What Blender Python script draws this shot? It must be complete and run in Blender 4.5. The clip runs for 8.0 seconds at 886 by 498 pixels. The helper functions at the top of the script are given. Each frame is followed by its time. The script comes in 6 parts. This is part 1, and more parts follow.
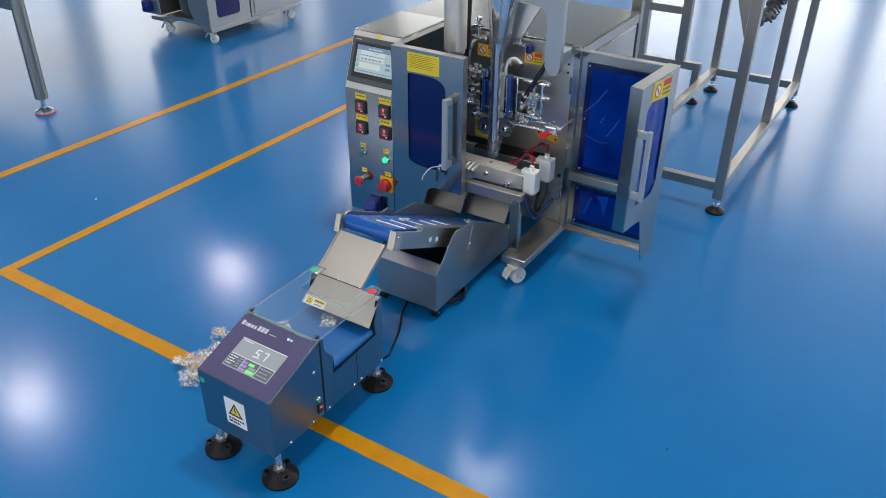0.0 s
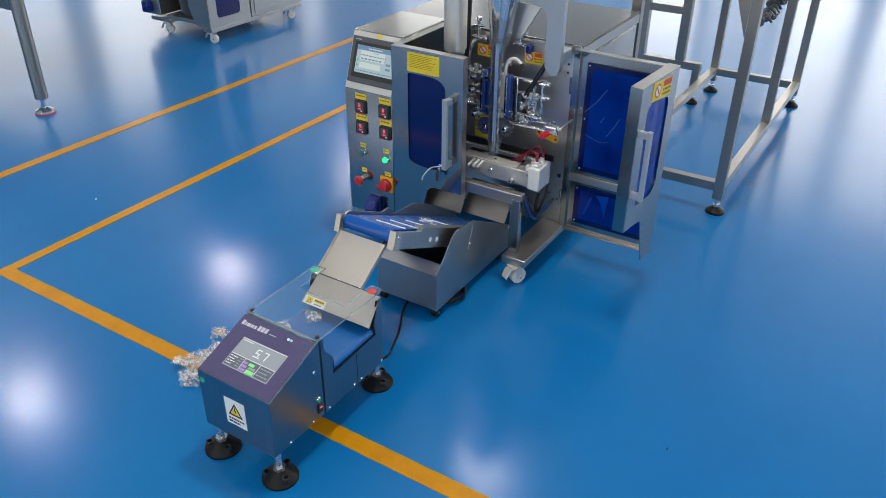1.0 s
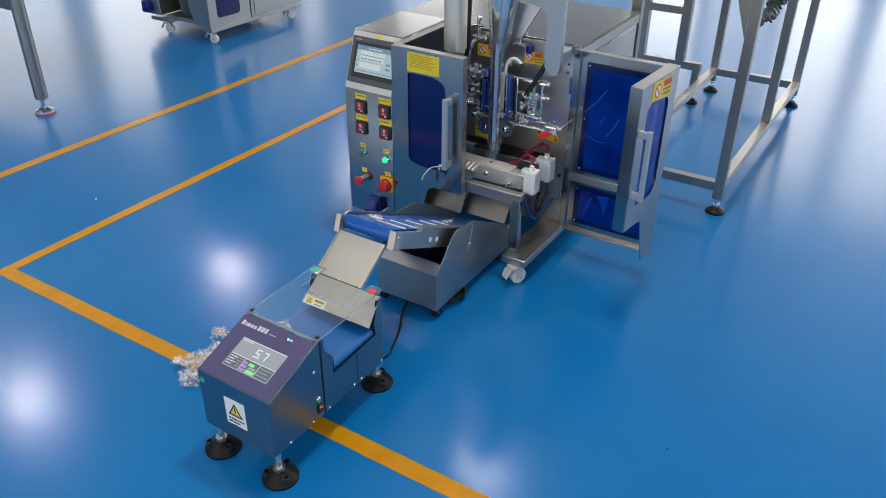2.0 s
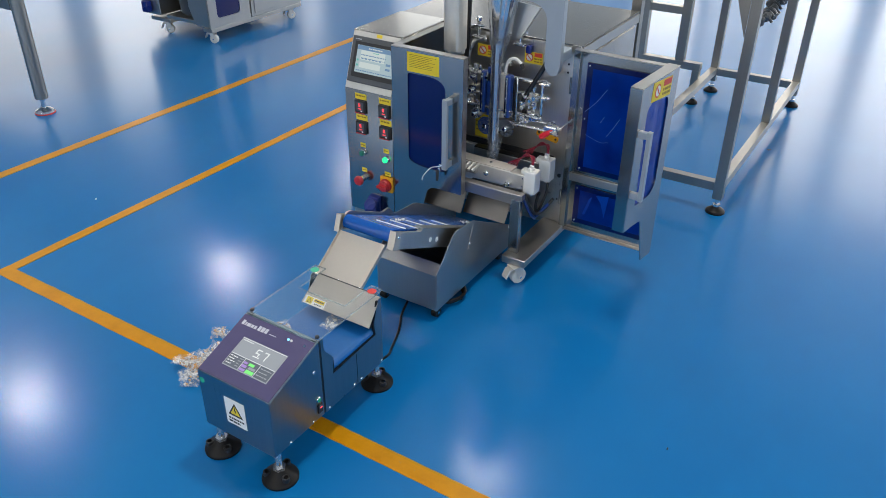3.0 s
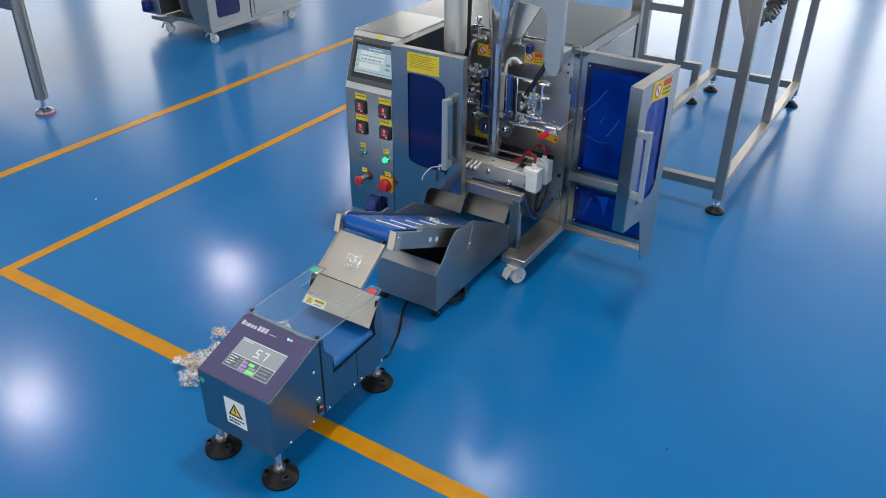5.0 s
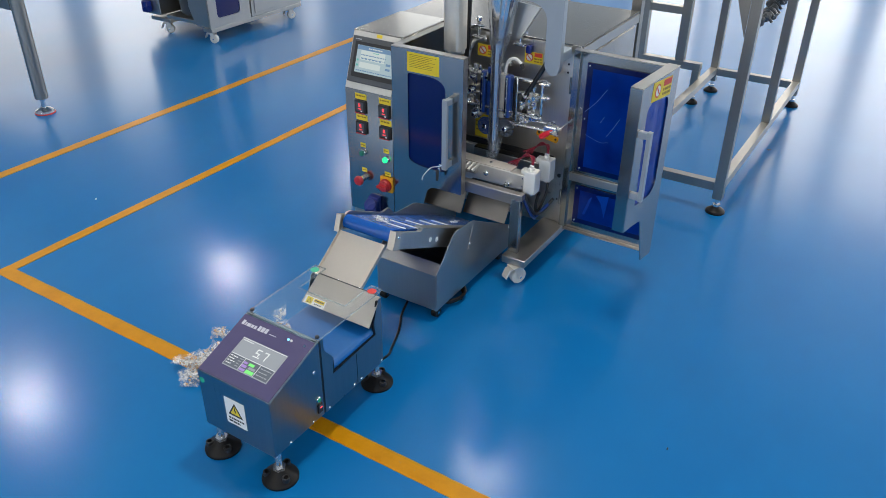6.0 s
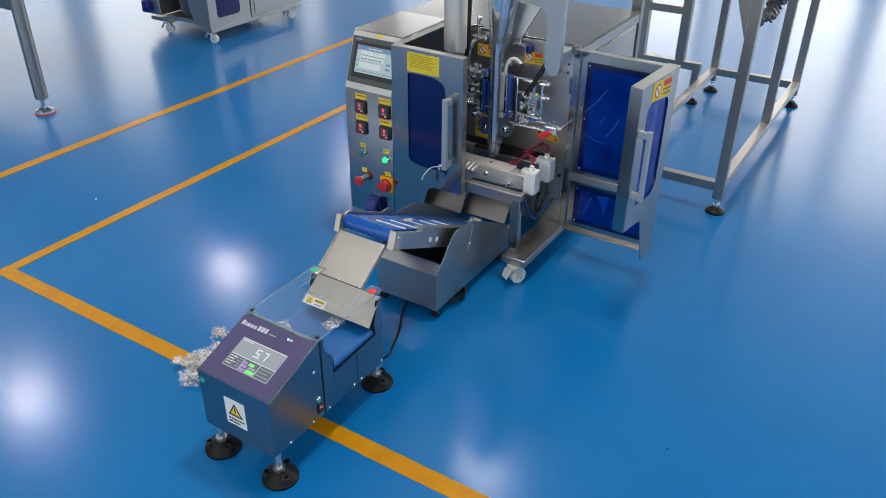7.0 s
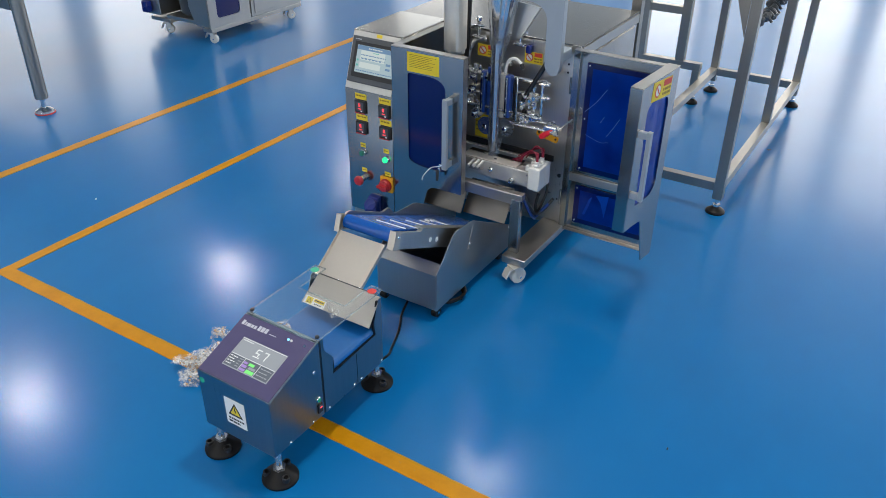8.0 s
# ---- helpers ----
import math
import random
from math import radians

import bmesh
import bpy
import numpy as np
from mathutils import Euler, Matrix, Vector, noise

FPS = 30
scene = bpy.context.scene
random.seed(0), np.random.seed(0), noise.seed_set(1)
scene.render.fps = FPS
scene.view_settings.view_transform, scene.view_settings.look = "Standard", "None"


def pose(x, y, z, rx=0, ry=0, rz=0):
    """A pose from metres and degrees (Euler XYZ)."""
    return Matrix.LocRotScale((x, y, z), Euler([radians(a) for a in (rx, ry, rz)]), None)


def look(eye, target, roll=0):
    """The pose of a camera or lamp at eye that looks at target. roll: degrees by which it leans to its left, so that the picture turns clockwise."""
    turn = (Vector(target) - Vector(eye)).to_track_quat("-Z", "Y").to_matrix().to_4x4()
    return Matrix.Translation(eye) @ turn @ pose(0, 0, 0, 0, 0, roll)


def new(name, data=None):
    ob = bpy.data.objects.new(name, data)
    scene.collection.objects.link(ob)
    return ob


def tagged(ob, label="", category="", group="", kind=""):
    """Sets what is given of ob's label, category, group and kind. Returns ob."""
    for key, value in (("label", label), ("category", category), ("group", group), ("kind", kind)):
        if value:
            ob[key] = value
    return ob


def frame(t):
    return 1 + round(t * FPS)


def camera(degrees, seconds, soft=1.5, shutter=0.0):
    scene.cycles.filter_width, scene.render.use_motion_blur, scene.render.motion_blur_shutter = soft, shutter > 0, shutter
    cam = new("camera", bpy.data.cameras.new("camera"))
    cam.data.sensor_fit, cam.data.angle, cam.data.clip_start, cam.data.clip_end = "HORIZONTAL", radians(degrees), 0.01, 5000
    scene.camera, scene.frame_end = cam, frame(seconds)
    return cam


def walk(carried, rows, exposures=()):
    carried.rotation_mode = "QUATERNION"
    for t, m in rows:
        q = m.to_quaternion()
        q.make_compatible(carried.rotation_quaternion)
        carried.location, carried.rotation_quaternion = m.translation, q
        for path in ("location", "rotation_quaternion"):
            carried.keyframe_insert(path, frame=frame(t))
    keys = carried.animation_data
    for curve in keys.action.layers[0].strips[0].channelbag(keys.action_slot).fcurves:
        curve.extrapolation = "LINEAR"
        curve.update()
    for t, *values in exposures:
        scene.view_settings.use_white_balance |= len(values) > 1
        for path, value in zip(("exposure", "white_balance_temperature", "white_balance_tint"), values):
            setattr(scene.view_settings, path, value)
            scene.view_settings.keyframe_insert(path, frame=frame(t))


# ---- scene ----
from mathutils.geometry import tessellate_polygon

EYE = (0.0, 0.0, 1.6)
FORWARD = (-0.45337563, 0.72877204, -0.51316845)
cam = camera(58.28, 8.0, 0.85)
STAND = look(EYE, tuple(e + d for e, d in zip(EYE, FORWARD)), 0.57)
walk(cam, [(0.0, STAND), (8.0, STAND)])

# ------------------------------------------------------------------ world, lamps, exposure
scene.view_settings.exposure = 0.08
world = bpy.data.worlds.new("overcast_sky")
scene.world = world
world.use_nodes = True
wn = world.node_tree.nodes
sky = wn.new("ShaderNodeTexSky")
sky.sky_type = "NISHITA"
sky.sun_disc = False
sky.sun_elevation = radians(35)
sky.sun_rotation = radians(200)
world.node_tree.links.new(sky.outputs["Color"], wn["Background"].inputs["Color"])
wn["Background"].inputs["Strength"].default_value = 0.12

ROOM = (-12.0, 8.0, -8.0, 13.0, 5.2)      # west, east, south, north, height
SILL = 0.9
# windows of each wall: from, to, head height, watts for each square metre of daylight
NORTH_WINDOWS = [(-11.75, -11.15, 4.2, 6.0), (-9.2, -7.4, 4.4, 5.5), (-7.0, -4.7, 3.1, 1.2), (-4.35, -3.40, 3.6, 12.5), (-3.20, -2.25, 3.1, 5.0), (-2.05, -1.10, 4.4, 12.5),
                 (-0.78, 0.60, 4.4, 12.5), (0.85, 2.9, 4.4, 9.0), (3.0, 5.4, 4.4, 9.0)]
WEST_WINDOWS = [(2.0, 4.6, 3.1, 5.0), (5.2, 7.7, 3.3, 6.5), (8.25, 9.75, 3.7, 9.5), (10.9, 12.6, 3.1, 5.0)]
# East and south windows are unseen, added as fill on the steel and fronts.
EAST_FILL_WINDOWS = [(-6.0, -3.6, 3.1, 6.5), (-3.0, -0.6, 3.1, 6.5), (0.0, 2.4, 3.1, 6.5), (3.0, 5.4, 3.1, 6.5)]
SOUTH_FILL_WINDOWS = [(a, a + 2.4, 3.1, 5.0) for a in (-9.0, -5.8, -2.6, 0.6, 3.8)]
LAMP_Z = 4.5
LINEAR_LAMP = (-2.76, 5.12, 22.0, -8.0)   # a short tube fitting: x, y, watts, turn
# First three mirror in the floor; most of the rest are added, unseen fill.
LAMPS = [(-7.50, 3.30, 44.0), (-7.65, 6.55, 44.0), (-8.05, 9.95, 32.0), (-7.05, -0.10, 60.0), (-0.85, 2.55, 80.0), (-3.05, 2.10, 13.0),
         (5.4, 3.0, 20.0), (2.9, 8.6, 70.0), (5.4, 8.0, 110.0), (5.2, 11.2, 110.0), (2.4, -1.9, 20.0), (5.4, -1.6, 50.0),
         (-1.4, -2.4, 45.0), (-4.4, -2.8, 45.0), (1.5, -5.6, 55.0), (-2.4, -5.8, 55.0)]
LAMP_D = 0.50


def area_lamp(name, m, sx, sy, watts, color, shape="RECTANGLE"):
    data = bpy.data.lights.new(name, "AREA")
    data.shape, data.size, data.size_y, data.energy, data.color = shape, sx, sy, watts, color
    ob = new(name, data)
    ob.matrix_basis = m
    return ob


DAY = (0.93, 0.97, 1.0)
WARM_DAY = (1.0, 0.95, 0.86)     # warmer tint for the north and west windows


def window_light(at, inward, width, head, density, color):
    tall = head - SILL
    eye = Vector((at[0], at[1], SILL + tall / 2))
    area_lamp("window_light", look(eye, eye + Vector(inward)), width, tall, density * width * tall, color)


for a, b, head, density in NORTH_WINDOWS:
    window_light(((a + b) / 2, ROOM[3] + 0.02), (0, -1, 0), b - a, head, density, WARM_DAY)
for a, b, head, density in WEST_WINDOWS:
    window_light((ROOM[0] - 0.02, (a + b) / 2), (1, 0, 0), b - a, head, density, WARM_DAY)
for a, b, head, density in EAST_FILL_WINDOWS:
    window_light((ROOM[1] + 0.02, (a + b) / 2), (-1, 0, 0), b - a, head, density, DAY)
for a, b, head, density in SOUTH_FILL_WINDOWS:
    window_light(((a + b) / 2, ROOM[2] - 0.02), (0, 1, 0), b - a, head, density, DAY)
for x, y, watts in LAMPS:
    area_lamp("high_bay_or_fill_light", pose(x, y, LAMP_Z - 0.015), LAMP_D, LAMP_D, watts, (1.0, 0.95, 0.85), "DISK")
area_lamp("tube_light", pose(LINEAR_LAMP[0], LINEAR_LAMP[1], LAMP_Z - 0.045, 0, 0, LINEAR_LAMP[3]), 0.80, 0.26, LINEAR_LAMP[2], (1.0, 0.95, 0.88))


# ------------------------------------------------------------------ materials
def material(name):
    m = bpy.data.materials.new(name)
    m.use_nodes = True
    return m, m.node_tree, m.node_tree.nodes["Principled BSDF"]


def noise_node(nt, scale, detail=4, rough=0.55, stretch=(1, 1, 1)):
    tc = nt.nodes.new("ShaderNodeTexCoord")
    mp = nt.nodes.new("ShaderNodeMapping")
    mp.inputs["Scale"].default_value = stretch
    n = nt.nodes.new("ShaderNodeTexNoise")
    n.inputs["Scale"].default_value, n.inputs["Detail"].default_value, n.inputs["Roughness"].default_value = scale, detail, rough
    nt.links.new(tc.outputs["Object"], mp.inputs["Vector"])
    nt.links.new(mp.outputs["Vector"], n.inputs["Vector"])
    return n.outputs["Fac"]


def ramp(nt, fac, stops):
    r = nt.nodes.new("ShaderNodeValToRGB")
    while len(r.color_ramp.elements) < len(stops):
        r.color_ramp.elements.new(0.5)
    for e, (p, c) in zip(r.color_ramp.elements, stops):
        e.position = p
        e.color = (*c, 1) if len(c) == 3 else c
    nt.links.new(fac, r.inputs["Fac"])
    return r.outputs["Color"]


def span(nt, fac, lo, hi):
    r = nt.nodes.new("ShaderNodeMapRange")
    r.inputs["From Min"].default_value, r.inputs["From Max"].default_value = 0.3, 0.7
    r.inputs["To Min"].default_value, r.inputs["To Max"].default_value = lo, hi
    nt.links.new(fac, r.inputs["Value"])
    return r.outputs["Result"]


def bump(nt, p, fac, strength, dist, chain=None):
    b = nt.nodes.new("ShaderNodeBump")
    b.inputs["Strength"].default_value, b.inputs["Distance"].default_value = strength, dist
    nt.links.new(fac, b.inputs["Height"])
    if chain:
        nt.links.new(chain, b.inputs["Normal"])
    nt.links.new(b.outputs["Normal"], p.inputs["Normal"])
    return b.outputs["Normal"]


def steel(name, base=0.52, rough=0.3, stretch=(3, 3, 160), tint=(1.0, 1.0, 1.0), smear=0.025, metal=1.0):
    """Brushed stainless sheet: fine lines one way, broad smears of handling over them."""
    m, nt, p = material(name)
    lines = noise_node(nt, 2.2, 5, 0.7, stretch)
    broad = noise_node(nt, 5.0, 3)
    lo, hi = [base * 0.95 * t for t in tint], [base * 1.04 * t for t in tint]
    nt.links.new(ramp(nt, lines, [(0.3, lo), (0.7, hi)]), p.inputs["Base Color"])
    p.inputs["Metallic"].default_value = metal
    add = nt.nodes.new("ShaderNodeMath")
    nt.links.new(span(nt, lines, rough - 0.015, rough + 0.02), add.inputs[0])
    nt.links.new(span(nt, broad, -smear, smear), add.inputs[1])
    nt.links.new(add.outputs[0], p.inputs["Roughness"])
    bump(nt, p, broad, 0.03, 0.002)
    return m


def plain(name, color, rough=0.5, metal=0.0, vary=0.12, scale=40, relief=0.1, coat=0.0):
    m, nt, p = material(name)
    n = noise_node(nt, scale, 5)
    big = noise_node(nt, scale / 9, 3)
    mix = nt.nodes.new("ShaderNodeMath")
    mix.operation = "MULTIPLY_ADD"
    nt.links.new(n, mix.inputs[0])
    mix.inputs[1].default_value = 0.5
    half = nt.nodes.new("ShaderNodeMath")
    half.operation = "MULTIPLY"
    nt.links.new(big, half.inputs[0])
    half.inputs[1].default_value = 0.5
    nt.links.new(half.outputs[0], mix.inputs[2])
    nt.links.new(ramp(nt, mix.outputs[0], [(0.3, [c * (1 - vary) for c in color]), (0.7, [min(1, c * (1 + vary)) for c in color])]), p.inputs["Base Color"])
    nt.links.new(span(nt, big, max(0.02, rough - 0.06), rough + 0.06), p.inputs["Roughness"])
    p.inputs["Metallic"].default_value = metal
    p.inputs["Coat Weight"].default_value = coat
    bump(nt, p, n, relief, 0.0006)
    return m


def glow(name, color, strength, base=(0.02, 0.02, 0.02)):
    m, nt, p = material(name)
    p.inputs["Base Color"].default_value = (*base, 1)
    p.inputs["Emission Color"].default_value = (*color, 1)
    p.inputs["Emission Strength"].default_value = strength
    p.inputs["Roughness"].default_value = 0.2
    return m


def clear(name, color, amount, rough=0.06, body=(0.8, 0.8, 0.8)):
    """Thin clear sheet: light passes straight through, tinted, with a glossy skin."""
    m, nt, p = material(name)
    out = nt.nodes["Material Output"]
    tr = nt.nodes.new("ShaderNodeBsdfTransparent")
    tr.inputs["Color"].default_value = (*color, 1)
    p.inputs["Base Color"].default_value = (*body, 1)
    p.inputs["Roughness"].default_value = rough
    p.inputs["IOR"].default_value = 1.5
    mx = nt.nodes.new("ShaderNodeMixShader")
    mx.inputs["Fac"].default_value = amount
    nt.links.new(tr.outputs["BSDF"], mx.inputs[1])
    nt.links.new(p.outputs["BSDF"], mx.inputs[2])
    nt.links.new(mx.outputs["Shader"], out.inputs["Surface"])
    return m


def floor_material():
    m, nt, p = material("blue_epoxy")
    big = noise_node(nt, 0.55, 5, 0.6)
    streak = noise_node(nt, 1.4, 6, 0.6, (1.0, 0.45, 1))
    fine = noise_node(nt, 66, 5)
    speck = noise_node(nt, 150, 2)
    base = ramp(nt, big, [(0.25, (0.0016, 0.132, 0.362)), (0.5, (0.0020, 0.150, 0.402)), (0.75, (0.0028, 0.168, 0.436))])
    tint = ramp(nt, streak, [(0.33, (0.80, 0.86, 0.90)), (0.66, (1.0, 1.0, 1.0))])
    mx = nt.nodes.new("ShaderNodeMix")
    mx.data_type, mx.blend_type = "RGBA", "MULTIPLY"
    mx.inputs[0].default_value = 1.0
    nt.links.new(base, mx.inputs[6])
    nt.links.new(tint, mx.inputs[7])
    nt.links.new(mx.outputs[2], p.inputs["Base Color"])
    rough = nt.nodes.new("ShaderNodeMath")
    nt.links.new(span(nt, streak, 0.30, 0.38), rough.inputs[0])
    nt.links.new(span(nt, speck, -0.012, 0.02), rough.inputs[1])
    nt.links.new(rough.outputs[0], p.inputs["Roughness"])
    p.inputs["IOR"].default_value = 1.5
    p.inputs["Specular IOR Level"].default_value = 0.06
    p.inputs["Coat Weight"].default_value = 0.6
    patch = noise_node(nt, 2.6, 5, 0.62, (1.0, 0.6, 1))
    swell = noise_node(nt, 5.5, 3, 0.5)
    nt.links.new(span(nt, patch, 0.155, 0.21), p.inputs["Coat Roughness"])
    p.inputs["Coat IOR"].default_value = 1.5
    n1 = bump(nt, p, fine, 0.04, 0.0010)
    n2 = bump(nt, p, swell, 0.05, 0.003, n1)
    nt.links.new(bump(nt, p, big, 0.06, 0.01, n2), p.inputs["Coat Normal"])
    return m


def paint_line_material():
    m, nt, p = material("yellow_floor_paint")
    wear = noise_node(nt, 38, 6, 0.7)
    soft = noise_node(nt, 9, 8, 0.75)
    col = ramp(nt, soft, [(0.3, (0.46, 0.188, 0.001)), (0.5, (0.54, 0.228, 0.002)), (0.7, (0.60, 0.262, 0.003))])
    mask = ramp(nt, wear, [(0.67, (0, 0, 0)), (0.70, (1, 1, 1))])
    mx = nt.nodes.new("ShaderNodeMix")
    mx.data_type = "RGBA"
    nt.links.new(mask, mx.inputs[0])
    nt.links.new(col, mx.inputs[6])
    mx.inputs[7].default_value = (0.28, 0.22, 0.12, 1)
    nt.links.new(mx.outputs[2], p.inputs["Base Color"])
    p.inputs["Roughness"].default_value = 0.34
    p.inputs["Specular IOR Level"].default_value = 0.18
    bump(nt, p, wear, 0.08, 0.001)
    return m


def crinkled_film():
    """Clear sachet film: mostly see-through, with white creases and sharp glints."""
    m = clear("crinkled_film", (0.98, 0.98, 0.98), 0.2, 0.05, (0.88, 0.88, 0.88))
    nt = m.node_tree
    n = noise_node(nt, 75, 4, 0.6)
    fac = ramp(nt, n, [(0.38, (0.04, 0.04, 0.04)), (0.52, (0.14, 0.14, 0.14)), (0.64, (0.55, 0.55, 0.55))])
    mix = next(k for k in nt.nodes if k.type == "MIX_SHADER")
    nt.links.new(fac, mix.inputs["Fac"])
    bump(nt, nt.nodes["Principled BSDF"], noise_node(nt, 55, 3), 0.7, 0.004)
    return m


def wavy_acrylic():
    """Blue acrylic under a wrinkled protective film: small crisp glints."""
    m, nt, p = material("blue_acrylic_film")
    col = noise_node(nt, 5, 3)
    wr = noise_node(nt, 9, 3, 0.45, (1.4, 1.4, 0.8))
    nt.links.new(ramp(nt, col, [(0.3, (0.0005, 0.012, 0.15)), (0.7, (0.0008, 0.042, 0.34))]), p.inputs["Base Color"])
    p.inputs["Roughness"].default_value = 0.07
    p.inputs["Specular IOR Level"].default_value = 0.12
    bump(nt, p, wr, 0.35, 0.02)
    return m


FLOOR = floor_material()
LINE = paint_line_material()
WALL = plain("pale_grey_wall_paint", (0.66, 0.66, 0.65), 0.7, vary=0.04, scale=6)
CEILING = plain("ceiling_sheet", (0.72, 0.72, 0.70), 0.6, vary=0.05, scale=4)
STEEL = steel("steel_upright_grain", 0.40, 0.17, (160, 160, 3), (1.0, 0.98, 0.93))
# Bluish tint paints the blue floor's reflection into the weigher's steel.
STEEL_WEIGHER = steel("steel_weigher_floor_tint", 0.30, 0.30, (60, 60, 3), (0.78, 1.0, 1.10))
STEEL_PLATE = steel("steel_back_plate", 0.66, 0.30, (160, 160, 3), (1.0, 0.96, 0.91))
STEEL_FLAT = steel("steel_level_grain", 0.45, 0.36, (3, 160, 160), (1.0, 0.97, 0.92))
STEEL_BLACK = steel("steel_blackened", 0.07, 0.35, (3, 160, 160))
# Darker base stands in for unbuilt machinery reflected in the cabinet top.
STEEL_TOP = steel("steel_top_dark_reflection", 0.27, 0.24, (3, 160, 160), (1.0, 0.96, 0.92))
SILVER = plain("bright_turned_metal", (0.84, 0.83, 0.81), 0.15, 0.9, 0.05, 60, 0.03)
STEEL_FINE = steel("steel_polished", 0.62, 0.16, (40, 40, 3), smear=0.04)
STEEL_DARK = steel("steel_conveyor", 0.46, 0.36, (160, 160, 3), (1.0, 0.99, 0.95))
STEEL_SLIDE = steel("steel_slide", 0.50, 0.36, (160, 3, 160), (1.0, 0.93, 0.82), metal=0.75)
STEEL_FRAME = steel("steel_tube", 0.33, 0.36, (160, 160, 3), (1.0, 0.97, 0.90))
STEEL_CHUTE = steel("steel_chute", 0.20, 0.40, (160, 3, 160), (1.0, 0.96, 0.90))
ALUMINIUM = plain("bare_aluminium", (0.62, 0.57, 0.51), 0.45, 0.35, 0.06, 60)
SATIN = plain("satin_steel", (0.50, 0.51, 0.52), 0.28, 1.0, 0.03, 30, 0.01)
BEAD = plain("bead_blasted_aluminium", (0.64, 0.62, 0.58), 0.42, 0.6, 0.06, 90)
CHROME = plain("chrome", (0.82, 0.82, 0.83), 0.09, 1.0, 0.03, 60, 0.02)
PURPLE = plain("violet_grey_panel_film", (0.135, 0.115, 0.22), 0.19, 0.35, 0.06, 30, 0.03)
BLACK = plain("black_plastic", (0.018, 0.018, 0.02), 0.42, vary=0.2)
RUBBER = plain("black_rubber", (0.007, 0.007, 0.008), 0.45, vary=0.25, scale=60)
RUBBER.node_tree.nodes["Principled BSDF"].inputs["Specular IOR Level"].default_value = 0.2
BEZEL = plain("dark_grey_bezel", (0.075, 0.08, 0.088), 0.4)
WHITE = plain("white_plastic", (0.78, 0.77, 0.74), 0.42, vary=0.05)
WHEEL_WHITE = plain("white_nylon_wheel", (0.66, 0.66, 0.62), 0.45, vary=0.1)
LABEL_WHITE = plain("white_sticker", (0.80, 0.81, 0.78), 0.45, vary=0.03)
LABEL_YELLOW = plain("yellow_sticker", (0.80, 0.60, 0.03), 0.4, vary=0.05)
LABEL_RED = plain("red_sticker", (0.62, 0.045, 0.03), 0.4, vary=0.08)
INK = plain("black_ink", (0.02, 0.02, 0.02), 0.5)
# Pale blue for film creases and for reflections painted on the belt.
CREASE_AND_GLINT = plain("film_crease", (0.16, 0.26, 0.52), 0.2)
INK_BROWN = plain("brown_ink", (0.30, 0.19, 0.02), 0.5)
RED = plain("red_plastic", (0.46, 0.014, 0.02), 0.32, vary=0.08, coat=0.3)
RED_BRIGHT = plain("bright_red_grip", (0.80, 0.016, 0.035), 0.32, vary=0.05)
RED_WIRE = plain("red_wire", (0.24, 0.012, 0.035), 0.42)
ORANGE = plain("amber_plastic", (0.78, 0.36, 0.01), 0.35, vary=0.06)
GREEN_DARK = plain("green_lens_off", (0.02, 0.16, 0.12), 0.25)
GREEN_STICKER = plain("green_sticker", (0.03, 0.42, 0.24), 0.4)
BLUE_BELT = plain("blue_belt", (0.004, 0.082, 0.38), 0.20, vary=0.10, scale=50)
BLUE_BELT_DULL = plain("blue_weigh_belt", (0.004, 0.112, 0.36), 0.42, vary=0.08, scale=60)
BLUE_PLASTIC = plain("blue_plastic", (0.008, 0.022, 0.19), 0.28)
BLUE_HOSE = plain("blue_hose", (0.006, 0.035, 0.18), 0.3)
BLUE_WINDOW = plain("blue_acrylic_dark", (0.0005, 0.006, 0.085), 0.12, vary=0.05)
# Lighter than BLUE_WINDOW: light passing through the acrylic is put into its colour.
BLUE_OPEN = wavy_acrylic()
BLUE_GLINT = plain("blue_pane_glint", (0.002, 0.050, 0.40), 0.12, vary=0.2, scale=30)
BLUE_PAD = plain("blue_pad", (0.012, 0.06, 0.30), 0.4)
BRACKET = plain("light_grey_enamel", (0.36, 0.40, 0.44), 0.32, 0.3, 0.04)
ACRYLIC = clear("clear_acrylic", (0.985, 0.99, 0.99), 0.05, 0.03, (0.5, 0.55, 0.58))
ACRYLIC_EDGE = clear("acrylic_cut_edge", (0.92, 0.97, 0.98), 0.22, 0.25, (0.6, 0.68, 0.7))
FILM = crinkled_film()
FILM_TUBE = clear("film_on_tube", (0.95, 0.96, 0.97), 0.20, 0.06, (0.22, 0.25, 0.30))
CRUMB = plain("pale_product", (0.62, 0.38, 0.16), 0.6, vary=0.25, scale=120)
CRUMB_WHITE = plain("white_product", (0.76, 0.75, 0.71), 0.55, vary=0.12, scale=120)
CRUMB_TAN = plain("tan_product", (0.62, 0.31, 0.08), 0.6, vary=0.25, scale=120)
PRINT_GREY = plain("silver_print", (0.55, 0.56, 0.60), 0.4)
SCREEN_BLUE = glow("touch_screen_glow", (0.52, 0.68, 0.74), 0.62)
SCREEN_LIGHT = glow("touch_screen_white", (0.70, 0.80, 0.78), 0.7)
SCREEN_DEEP = glow("touch_screen_blue", (0.20, 0.36, 0.58), 0.6)
SCREEN_TEAL = glow("touch_screen_teal", (0.12, 0.55, 0.45), 0.7)
SCALE_SCREEN = glow("scale_screen_grey", (0.33, 0.36, 0.39), 0.9, (0.03, 0.03, 0.035))
SCALE_DARK = glow("scale_screen_dark", (0.13, 0.15, 0.18), 0.8, (0.03, 0.03, 0.035))
SCALE_WHITE = glow("scale_screen_white", (0.9, 0.95, 0.95), 0.8)
